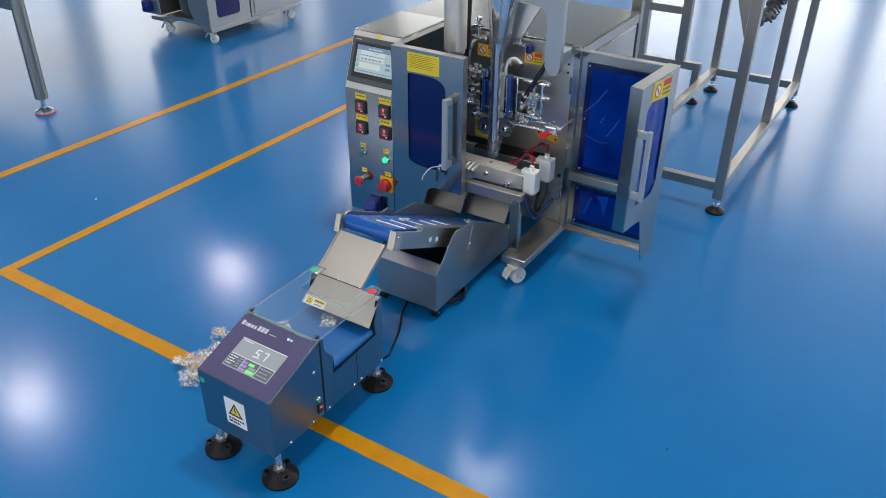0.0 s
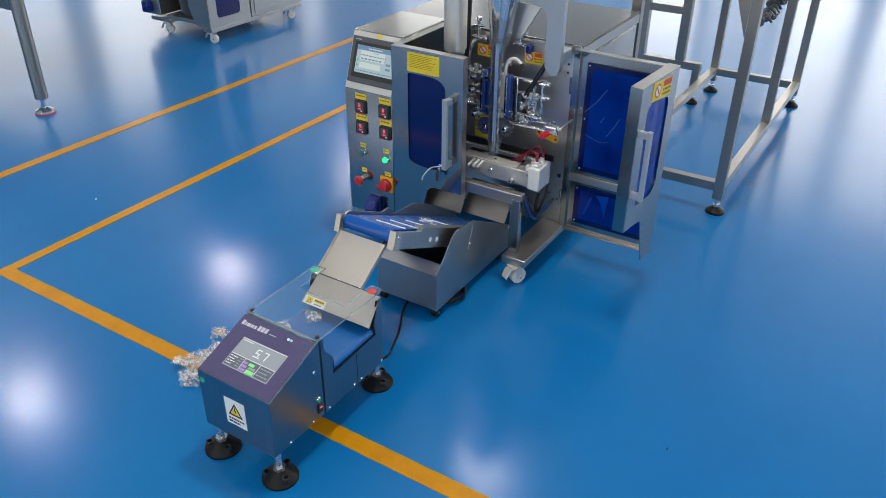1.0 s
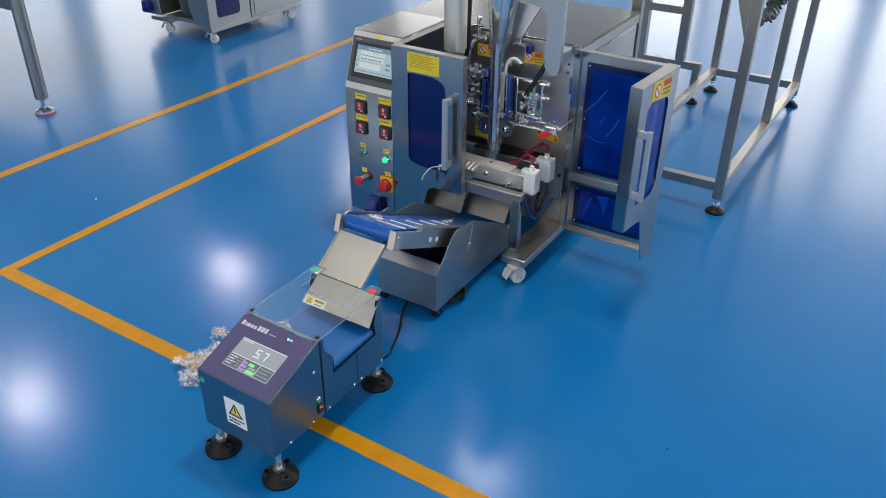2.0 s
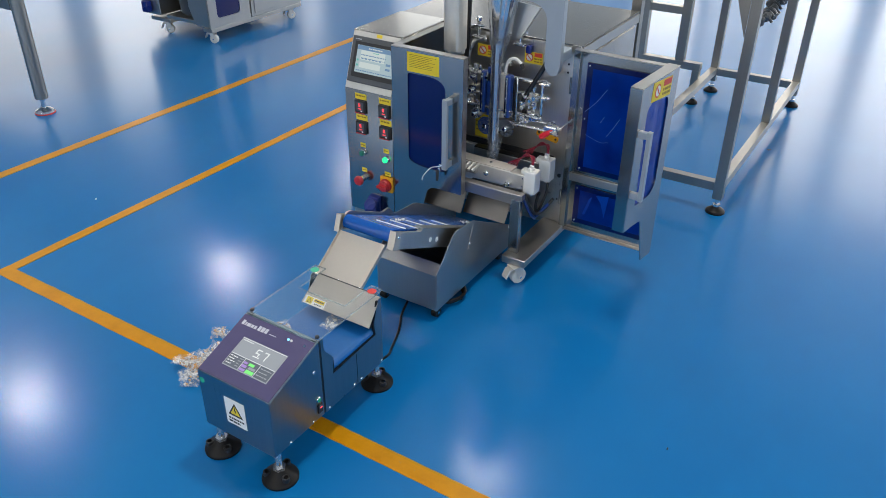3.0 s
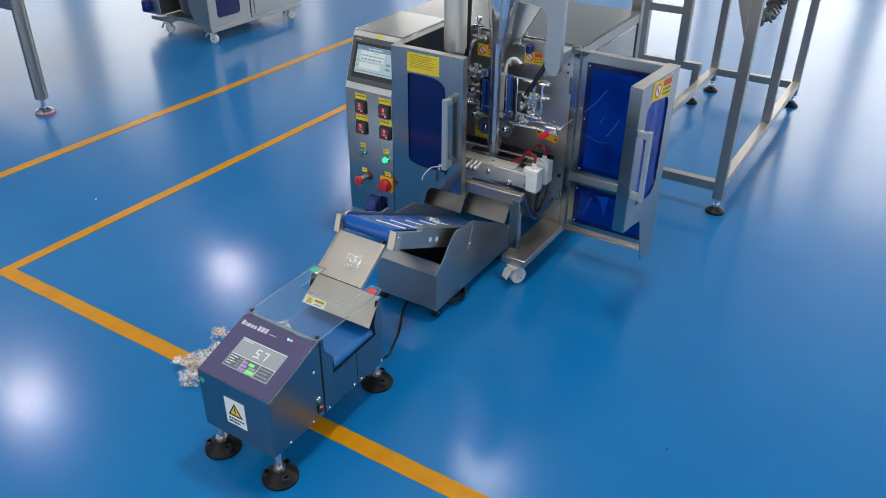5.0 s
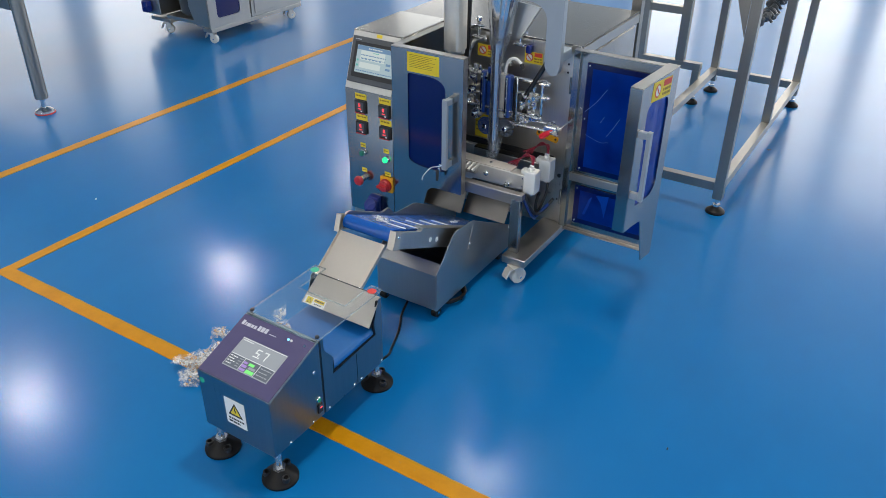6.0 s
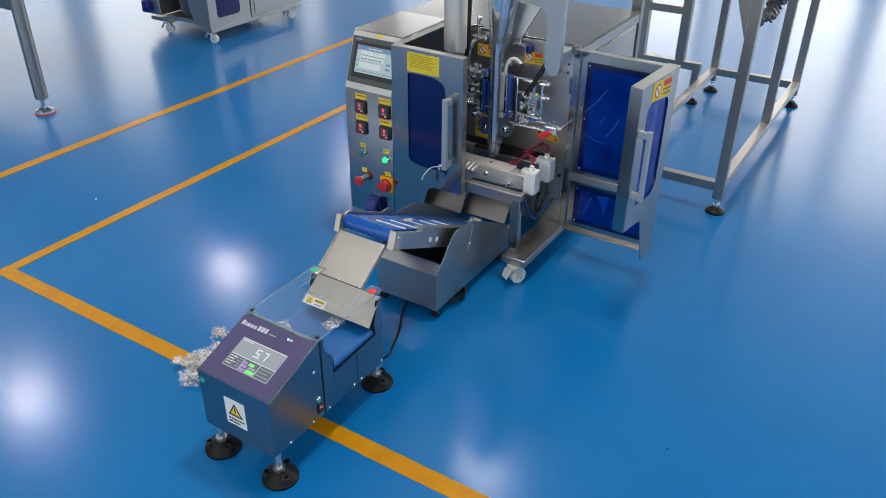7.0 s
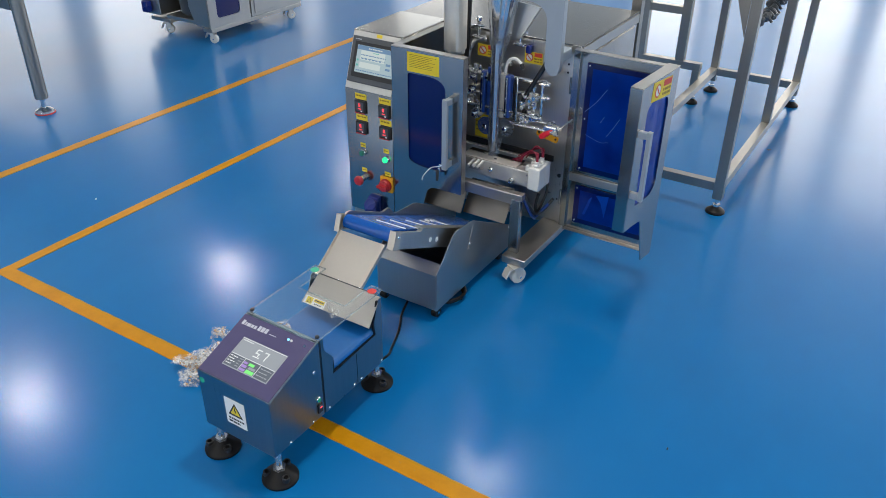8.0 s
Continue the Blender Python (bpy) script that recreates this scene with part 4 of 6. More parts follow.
        part("collar", cyl((x1 - 0.03, y, z), (x1 - 0.012, y, z), r * 1.9, seg=16, bev=0.001), STEEL_FINE, r_)
    rnd = random.Random(4)
    for x, z in ((-1.395, 0.655), (-1.420, 0.560), (-1.400, 0.605), (-1.180, 0.600), (-1.158, 0.612), (-1.150, 0.548), (-1.385, 0.515), (-1.190, 0.520), (-1.335, 0.665)):
        c = part("clamp_block", box((x - 0.015, 2.440, z - 0.016), (x + 0.015, 2.478, z + 0.016), 0.003), SILVER if rnd.random() < 0.6 else BEAD, t)
        part("clamp_bolt", lathe([(0.007, 0), (0.007, 0.012), (0.0055, 0.014)], (x, 2.440, z), 12, axis=(0, -1, 0)), CHROME, c)
        part("lock_knob", lathe([(0.004, 0), (0.004, 0.012), (0.009, 0.014), (0.009, 0.026), (0.006, 0.028)], (x, 2.459, z + 0.016), 14), SILVER if rnd.random() < 0.8 else BLACK, c)
    part("upright_rod", cyl((-1.123, 2.455, 0.548), (-1.123, 2.455, 0.676), 0.006, seg=14), CHROME, t)
    part("swing_lever", box((-1.219, 2.425, 0.525), (-1.205, 2.433, 0.690), 0.003), STEEL_FINE, t, "flat steel swing lever")
    part("upright_rod", cyl((-1.405, 2.480, 0.48), (-1.405, 2.480, 0.690), 0.006, seg=14), CHROME, t)
    for x, y, z in ((-1.354, 2.478, 0.462), (-1.256, 2.450, 0.483)):
        w = part("film_wheel", lathe([(0.031, 0), (0.033, 0.003), (0.033, 0.011), (0.031, 0.014)], (x, y, z), 32, axis=(0, -1, 0)), FILM_TUBE, t, "clear film pulling wheel")
        part("hub", lathe([(0.010, 0.0), (0.010, 0.018), (0.006, 0.020)], (x, y, z), 16, axis=(0, -1, 0)), CHROME, w)
        part("wheel_rim", lathe([(0.034, 0.002), (0.0345, 0.005), (0.034, 0.008)], (x, y + 0.001, z), 32, axis=(0, -1, 0)), BLUE_PAD if x < -1.3 else SATIN, w)
    # small valves, unions and thumb screws clustered on the rods
    rnd = random.Random(17)
    for cx, cy, cz, n in ((-1.420, 2.455, 0.560, 9), (-1.395, 2.455, 0.655, 8), (-1.168, 2.440, 0.608, 12), (-1.150, 2.440, 0.548, 8), (-1.300, 2.500, 0.690, 6), (-1.075, 2.440, 0.520, 6)):
        for k in range(n):
            p = Vector((cx + rnd.uniform(-0.034, 0.034), cy + rnd.uniform(-0.015, 0.02), cz + rnd.uniform(-0.026, 0.026)))
            d = Vector(rnd.choice(((1, 0, 0), (0, -1, 0), (0, 0, 1), (0.7, -0.5, 0.3)))) * rnd.uniform(0.010, 0.026)
            f = part("fitting", cyl(p, p + d, rnd.uniform(0.003, 0.0065), seg=12, bev=0.0008), rnd.choice((CHROME, SILVER, SILVER, BEAD, STEEL_DARK)), t)
            part("fitting_nut", lathe([(0.0075, 0), (0.0075, 0.005)], p + d * 0.4, 6, axis=d), rnd.choice((CHROME, BEAD)), f)
    # levers: clear head with red grip, grey gas strut
    lv = part("lever_head", box((-1.100, 2.424, 0.514), (-1.046, 2.452, 0.538), 0.006), SILVER, t, "knurled clamp head with red lever")
    part("lever_arm", cyl((-1.050, 2.440, 0.520), (-1.010, 2.480, 0.560), 0.0026, seg=12), STEEL_DARK, lv)
    part("red_grip", lathe([(0.004, 0), (0.008, 0.005), (0.0105, 0.040), (0.010, 0.058), (0.005, 0.064)], (-1.056, 2.432, 0.528), 16, axis=(-0.78, -0.15, -0.62)), RED_BRIGHT, lv, "red lever grip")
    part("gas_strut", cyl((-1.187, 2.432, 0.606), (-1.100, 2.445, 0.772), 0.0085, seg=14), STEEL_BLACK, t, "dark gas strut")
    # cranked pipe and hoses
    part("cable", hose([(-1.432, 2.50, 0.575), (-1.446, 2.50, 0.640), (-1.450, 2.50, 0.720), (-1.430, 2.515, 0.765), (-1.395, 2.53, 0.770)], 0.0085), STEEL_DARK, t, "grey ribbed hose")
    part("tape_hose", hose([(-1.270, 2.452, 0.680), (-1.267, 2.45, 0.715), (-1.253, 2.45, 0.740), (-1.228, 2.45, 0.745), (-1.206, 2.45, 0.728)], 0.0055), WHITE, t, "white taped cable loop")
    part("hose_end", cyl((-1.209, 2.45, 0.732), (-1.200, 2.45, 0.716), 0.007, seg=12), BLACK, t)
    part("black_cable", hose([(-1.455, 2.49, 0.70), (-1.450, 2.49, 0.82), (-1.448, 2.50, 1.05), (-1.446, 2.50, 1.25)], 0.009), BLACK, t, "black cable")
    # stickers, slots and gauge on the plate
    for x, z, w, h, icon in ((-1.438, 0.702, 0.082, 0.044, "ring"), (-1.243, 0.708, 0.072, 0.042, "ring"), (-1.438, 0.380, 0.054, 0.094, 4)):
        m = panel_space((x, plate_y - 0.0002, z), (1, 0, 0), (0, 0, 1))
        warning_sticker("warning_sticker", m, w, h, t, int(-x * 1000), LABEL_YELLOW, icon=icon, label="yellow warning sticker on the steel plate")
    part("plate_slot", box((-1.500, plate_y - 0.0025, 0.350), (-1.096, plate_y - 0.0003, 0.374), 0.0), BLACK, t, "dark slot in the plate")
    part("slot_rail", box((-1.520, plate_y - 0.012, 0.318), (-1.120, plate_y - 0.0003, 0.346), 0.002), BEAD, t)
    ys = part("lever_plate", prism(rounded([(-1.176, 0.444), (-1.088, 0.426), (-1.080, 0.450), (-1.168, 0.470)], 0.010), "y", plate_y - 0.004, plate_y - 0.0005), ORANGE, t, "amber oval index plate")
    for x in (-1.162, -1.130, -1.094):
        screw((x, plate_y - 0.004, 0.4565 - 0.21 * (x + 1.162)), (0, -1, 0), ys, 0.0045, BLACK)
    part("small_hook", hose([(-1.112, plate_y - 0.002, 0.215), (-1.105, plate_y - 0.012, 0.225), (-1.092, plate_y - 0.012, 0.226)], 0.003), STEEL_FINE, t)
    part("plate_hole", cyl((-1.068, plate_y - 0.0014, 0.300), (-1.068, plate_y + 0.001, 0.300), 0.008, seg=16), BLACK, t)
    # parts at the top of the plate
    for x in (-1.420, -1.250):
        b = part("film_guide", box((x - 0.022, 2.500, 0.775), (x + 0.022, 2.530, 0.783), 0.002), CHROME, t, "polished film guide clamp")
        part("guide_post", cyl((x, 2.515, 0.783), (x, 2.515, 0.835), 0.006, seg=12), CHROME, b)
        part("guide_knob", lathe([(0.006, 0), (0.012, 0.004), (0.012, 0.014), (0.007, 0.018)], (x, 2.515, 0.835), 16), CHROME, b)
        part("guide_arm", cyl((x - 0.03, 2.515, 0.815), (x + 0.03, 2.505, 0.825), 0.005, seg=12), CHROME, b)
    part("blue_valve", box((-1.230, 2.520, 0.748), (-1.212, 2.540, 0.776), 0.003), BLUE_PLASTIC, t, "blue valve")
    # hanging column and curved arm that carry the doser above
    col = part("doser_column", prism(rounded([(-1.482, 2.355), (-1.412, 2.355), (-1.412, 2.435), (-1.482, 2.435)], 0.030), "z", 0.748, 1.40, 0.012), BEAD, t, "rounded polished steel column")
    arm = rounded([(-1.098, 0.752), (-1.080, 0.728), (-1.050, 0.730), (-1.042, 0.762), (-1.042, 1.05), (-1.300, 1.05), (-1.300, 0.972), (-1.154, 0.962), (-1.100, 0.945)],
                  [0.014, 0.012, 0.012, 0.014, 0, 0, 0, 0.02, 0.045])
    part("doser_arm", prism(arm, "y", 2.400, 2.425), BRACKET, t, "pale enamelled curved arm plate")
    part("arm_foot", box((-1.088, 2.4255, 0.765), (-1.050, BACKPLATE - 0.035, 0.800), 0.003), BRACKET, t)
    part("arm_link", sheet([(-1.265, 2.47, 0.80), (-1.228, 2.47, 0.812), (-1.165, 2.48, 0.925), (-1.255, 2.48, 0.935)], 0.010), SATIN, t)
    # chute plates under the jaws
    part("chute_plate", sheet([(-1.335, 2.285, 0.184), (-1.158, 2.285, 0.184), (-1.158, 2.352, 0.300), (-1.335, 2.352, 0.300)], 0.003), STEEL_CHUTE, t, "sloping steel chute plate")
    g = rounded([(-1.500, 0.195), (-1.320, 0.195), (-1.320, 0.290), (-1.462, 0.290)], [0, 0, 0, 0.03])
    bm = prism(g, "y", 2.262, 2.265)
    bmesh.ops.rotate(bm, cent=(0, 2.262, 0.235), matrix=Matrix.Rotation(radians(-28), 3, "X"), verts=bm.verts[:])
    part("chute_guard", bm, STEEL_CHUTE, t, "rounded sloping steel guard")
    # air hoses below the jaws
    part("air_hose", hose([(-1.115, 2.30, 0.318), (-1.096, 2.31, 0.285), (-1.082, 2.33, 0.235), (-1.075, 2.36, 0.200), (-1.10, 2.42, 0.17)], 0.0055), BLUE_HOSE, t, "blue air hose")
    part("air_hose", hose([(-1.080, 2.40, 0.285), (-1.090, 2.40, 0.240), (-1.085, 2.40, 0.200), (-1.05, 2.42, 0.235), (-1.035, 2.43, 0.262)], 0.0055), BLACK, t, "black air hose")
    part("air_hose", hose([(-1.082, 2.37, 0.190), (-1.066, 2.39, 0.215), (-1.045, 2.41, 0.245)], 0.0058), BLUE_HOSE, t)
    part("air_hose", hose([(-1.106, 2.32, 0.310), (-1.088, 2.33, 0.262), (-1.076, 2.37, 0.212), (-1.058, 2.40, 0.222), (-1.036, 2.42, 0.258)], 0.006), BLACK, t, "black air hose")
    part("heater_cable", hose([(-1.072, 2.452, 0.310), (-1.070, 2.44, 0.270), (-1.078, 2.42, 0.225), (-1.090, 2.41, 0.190)], 0.005), BLACK, t, "black heater cable")


def jaw(t, name, y, side, label):
    """One cross sealing jaw: beam, cap plate, heater plugs in a white block, wires. side -1 for the front jaw."""
    b = part(name, box((-1.385, y - 0.022, 0.318), (-1.104, y + 0.022, 0.378), 0.003), BEAD if side < 0 else STEEL_DARK, t, label)
    part("cap_plate", box((-1.385, y - 0.020, 0.3783), (-1.160, y + 0.034 * (1 if side < 0 else 0.3), 0.383), 0.001), ALUMINIUM if side < 0 else STEEL_BLACK, b, "cap plate of the jaw")
    w = part("plug_block", box((-1.1035, y - 0.036, 0.318), (-1.058, y + 0.012, 0.402), 0.004), WHITE, b, "white ceramic plug block")
    part("plug", lathe([(0.011, 0.402), (0.011, 0.410), (0.0085, 0.412), (0.0085, 0.420), (0.005, 0.422)], (-1.084, y - 0.012, 0), 18), WHITE, w)
    part("block_foot", lathe([(0.010, 0.308), (0.010, 0.318)], (-1.080, y - 0.012, 0), 14), BEAD, w)
    part("block_tab", box((-1.1235, y - 0.018, 0.3785), (-1.104, y + 0.010, 0.398), 0.003), WHITE, w)
    for k in range(4):
        o = 0.0055 * k
        wire = hose([(-1.084 + o * 0.3, y - 0.012, 0.421), (-1.090, y - 0.006 + o, 0.444), (-1.115, y + 0.004 + o, 0.452 - o), (-1.145, y + 0.016 + o, 0.420), (-1.165 - o * 2, y + 0.028, 0.386)], 0.0024, 6, 5)
        part("heater_wire", wire, RED_WIRE, b, "dark red heater wire")
    if side < 0:
        screw((-1.262, y - 0.022, 0.350), (0, -1, 0), b, 0.011)
        part("air_fitting", lathe([(0.008, 0), (0.008, 0.008), (0.010, 0.010), (0.010, 0.018), (0.007, 0.020), (0.007, 0.030), (0.0035, 0.031)], (-1.165, y - 0.022, 0.338), 14, axis=(0, -1, 0)), CHROME, b, "chrome air fitting")
        for z in (0.335, 0.366):
            screw((-1.112, y - 0.022, z), (0, -1, 0), b, 0.0035)
        part("cap_screw", lathe([(0.006, 0.383), (0.006, 0.386), (0.003, 0.387)], (-1.255, y + 0.002, 0), 12), CHROME, b)
        cl = part("blade_clamp", box((-1.345, y - 0.046, 0.345), (-1.292, y - 0.0222, 0.368), 0.004), STEEL_SLIDE, b, "clamp bars of the cutting blade")
        for x in (-1.336, -1.317, -1.300):
            part("clamp_rod", cyl((x, y - 0.060, 0.362), (x + 0.006, y - 0.020, 0.376), 0.0058, seg=10), BEAD, cl)
    else:
        part("rear_carriage", box((-1.385, y + 0.0225, 0.325), (-1.110, y + 0.034, 0.350), 0.002), STEEL_DARK, b)
    return b


machine_works(machine)
JAW_Y = {"front": 2.342, "rear": 2.464}
front_jaw = jaw(machine, "front_jaw", JAW_Y["front"], -1, "front cross sealing jaw of bare metal")
rear_jaw = jaw(machine, "rear_jaw", JAW_Y["rear"], 1, "rear cross sealing jaw of bare metal")


# ------------------------------------------------------------------ take-off conveyor
CX0, CX1 = -1.425, -1.180
HEAD, TAIL = (1.702, 0.389), (2.335, 0.096)      # roller centres, in y and z
BELT_R = 0.022


def belt_loop(a, b, r, x0, x1, seg=14):
    """A belt round two rollers whose centres are a and b (y, z)."""
    d = Vector((b[0] - a[0], b[1] - a[1])).normalized()
    n = Vector((-d.y, d.x))
    if n.y < 0:
        n = -n
    ring = []
    base = math.atan2(n.y, n.x)
    for k in range(seg + 1):
        ang = base + math.pi * k / seg
        ring.append((a[0] + r * math.cos(ang), a[1] + r * math.sin(ang)))
    for k in range(seg + 1):
        ang = base + math.pi + math.pi * k / seg
        ring.append((b[0] + r * math.cos(ang), b[1] + r * math.sin(ang)))
    return prism(ring, "x", x0, x1)


def takeoff_conveyor():
    t = thing("takeoff_conveyor", (-1.30, 2.1, 0.0), "small steel inclined belt conveyor with blue belt, on casters", "conveyor")
    side = [(1.860, 0.036), (1.860, 0.184), (1.972, 0.294), (2.092, 0.281), (2.380, 0.130), (2.380, 0.036)]
    part("side_plate", prism(rounded(side, [0, 0, 0.012, 0.012, 0, 0]), "x", CX1 - 0.003, CX1, 0.0008), STEEL_DARK, t, "dull grey steel side plate")
    part("side_plate", prism(rounded(side, [0, 0, 0.012, 0.012, 0, 0]), "x", CX0, CX0 + 0.003, 0.0008), STEEL_DARK, t)
    part("front_plate", box((CX0 + 0.0035, 1.860, 0.036), (CX1 - 0.0035, 1.8635, 0.176), 0.001), STEEL_DARK, t, "dull grey steel front plate")
    part("front_lip", sheet([(CX0 + 0.004, 1.860, 0.1765), (CX1 - 0.004, 1.860, 0.1765), (CX1 - 0.004, 1.892, 0.205), (CX0 + 0.004, 1.892, 0.205)], 0.003), STEEL_DARK, t)
    part("bottom_plate", box((CX0 + 0.0035, 1.864, 0.036), (CX1 - 0.0035, 2.378, 0.040)), STEEL_DARK, t)
    # belt, rollers and the frame that carries them
    bx0, bx1 = -1.416, -1.234
    belt = part("belt", belt_loop(HEAD, TAIL, BELT_R, bx0, bx1), BLUE_BELT, t, "glossy blue conveyor belt")
    for c in (HEAD, TAIL):
        part("roller", cyl((bx0 - 0.006, *c), (bx1 + 0.006, *c), 0.012, seg=18), STEEL_FINE, t)
    d = Vector((TAIL[0] - HEAD[0], TAIL[1] - HEAD[1])).normalized()
    n = Vector((-d.y, d.x)) if d.x > 0 else Vector((d.y, -d.x))

    def along(s, u):
        return (HEAD[0] + d.x * s + n.x * u, HEAD[1] + d.y * s + n.y * u)

    L = (Vector(TAIL) - Vector(HEAD)).length
    rail = [along(-0.032, -0.034), along(-0.036, 0.020), along(0.11, 0.020), along(0.118, 0.032), along(0.40, 0.032), along(L, 0.022), along(L, -0.034)]
    part("frame_rail", prism(rounded(rail, [0, 0, 0.004, 0.004, 0, 0, 0]), "x", bx1 + 0.010, bx1 + 0.026, 0.0008), STEEL_DARK, t, "grey steel belt side rail")
    part("rail_flange", prism([along(0.112, 0.030), along(0.112, 0.034), along(0.47, 0.034), along(0.47, 0.030)], "x", bx1 - 0.004, bx1 + 0.0265, 0.0006), STEEL_DARK, t)
    part("end_cap", prism([along(-0.040, -0.036), along(-0.044, 0.022), along(-0.012, 0.022), along(-0.008, -0.036)], "x", bx1 + 0.0262, bx1 + 0.031, 0.0008), STEEL_SLIDE, t, "bare metal bearing plate")
    part("end_cap", prism([along(-0.036, -0.036), along(-0.040, 0.020), along(-0.006, 0.020), along(-0.002, -0.036)], "x", bx0 - 0.0160, bx0 - 0.0125, 0.0008), STEEL_SLIDE, t, "bare metal bearing plate")
    part("end_face", sheet([(bx0 - 0.016, *along(-0.0365, -0.036)), (bx0 + 0.002, *along(-0.0365, -0.036)), (bx0 + 0.002, *along(-0.0405, 0.020)), (bx0 - 0.016, *along(-0.0405, 0.020))], 0.003), STEEL_SLIDE, t)
    part("end_face", sheet([(bx1 + 0.008, *along(-0.0405, -0.036)), (bx1 + 0.031, *along(-0.0405, -0.036)), (bx1 + 0.031, *along(-0.0445, 0.022)), (bx1 + 0.008, *along(-0.0445, 0.022))], 0.003), STEEL_SLIDE, t)
    lrail = [along(-0.010, -0.030), along(-0.010, 0.020), along(0.010, 0.031), along(0.20, 0.028), along(0.235, 0.047), along(0.27, 0.028), along(L - 0.05, 0.030), along(L, -0.03)]
    part("frame_rail", prism(rounded(lrail, [0, 0.01, 0.012, 0.01, 0.012, 0.01, 0, 0]), "x", bx0 - 0.012, bx0 - 0.004, 0.001), STEEL_DARK, t)
    for s, u in ((-0.026, 0.006),):
        y, z = along(s, u)
        screw((bx1 + 0.031, y, z), (1, 0, 0), t, 0.005)
    for s in (0.180, 0.222):
        y, z = along(s, -0.006)
        part("rivet", cyl((bx1 + 0.0262, y, z), (bx1 + 0.0278, y, z), 0.0080, seg=18), LABEL_WHITE, t, "round pale rivet")
    # thin white and pale rods painting reflected light on the glossy belt
    for k, s in enumerate((0.050, 0.130, 0.225, 0.315, 0.400)):
        y, z = along(s, BELT_R + 0.0008)
        y2, z2 = along(s + 0.012, BELT_R + 0.0008)
        part("belt_glint", cyl((bx0 + 0.075, y, z), (bx1 - 0.004, y2, z2), 0.0022, seg=8), WHITE, belt, "thin white streak painting a reflection on the belt")
    for k, s in enumerate((0.020, 0.086, 0.105, 0.172, 0.196, 0.262, 0.290, 0.352, 0.378)):
        y, z = along(s, BELT_R + 0.0006)
        y2, z2 = along(s + 0.010 + 0.004 * (k % 3), BELT_R + 0.0006)
        part("belt_glint", cyl((bx0 + (0.030, 0.085, 0.055)[k % 3], y, z), (bx1 - (0.006, 0.030)[k % 2], y2, z2), 0.0009, seg=6), CREASE_AND_GLINT, belt, "thin pale streak painting a reflection on the belt")
    # fixings
    part("slot", sheet([(CX1 + 0.0006, 2.058, 0.180), (CX1 + 0.0006, 2.063, 0.179), (CX1 + 0.0006, 2.096, 0.262), (CX1 + 0.0006, 2.091, 0.263)], 0.0005), STEEL_SLIDE, t)
    screw((CX1, 2.072, 0.200), (1, 0, 0), t, 0.006)
    screw((CX1, 2.362, 0.128), (1, 0, 0), t, 0.006)
    screw((CX1, 2.066, 0.183), (1, 0, 0), t, 0.003)
    for x, y in ((CX1 - 0.015, 1.885), (CX0 + 0.015, 1.885), (CX1 - 0.02, 2.33), (CX0 + 0.02, 2.33)):
        w = part("caster", box((x - 0.012, y - 0.016, 0.026), (x + 0.012, y + 0.016, 0.0358), 0.002), BLACK, t, "small black caster")
        part("wheel", lathe([(0.006, -0.010), (0.0165, -0.010), (0.0175, -0.006), (0.0175, 0.006), (0.0165, 0.010), (0.006, 0.010)], (x, y - 0.006, 0.0176), 20, axis=(1, 0, 0)), RUBBER, w)
        part("hub", cyl((x - 0.0125, y - 0.006, 0.0176), (x + 0.0125, y - 0.006, 0.0176), 0.006, seg=12), STEEL_FINE, w)
    return t


# ------------------------------------------------------------------ check weigher
WX0, WX1, WY0, WY1 = -1.378, -1.130, 1.020, 1.486
WBELT = 0.236


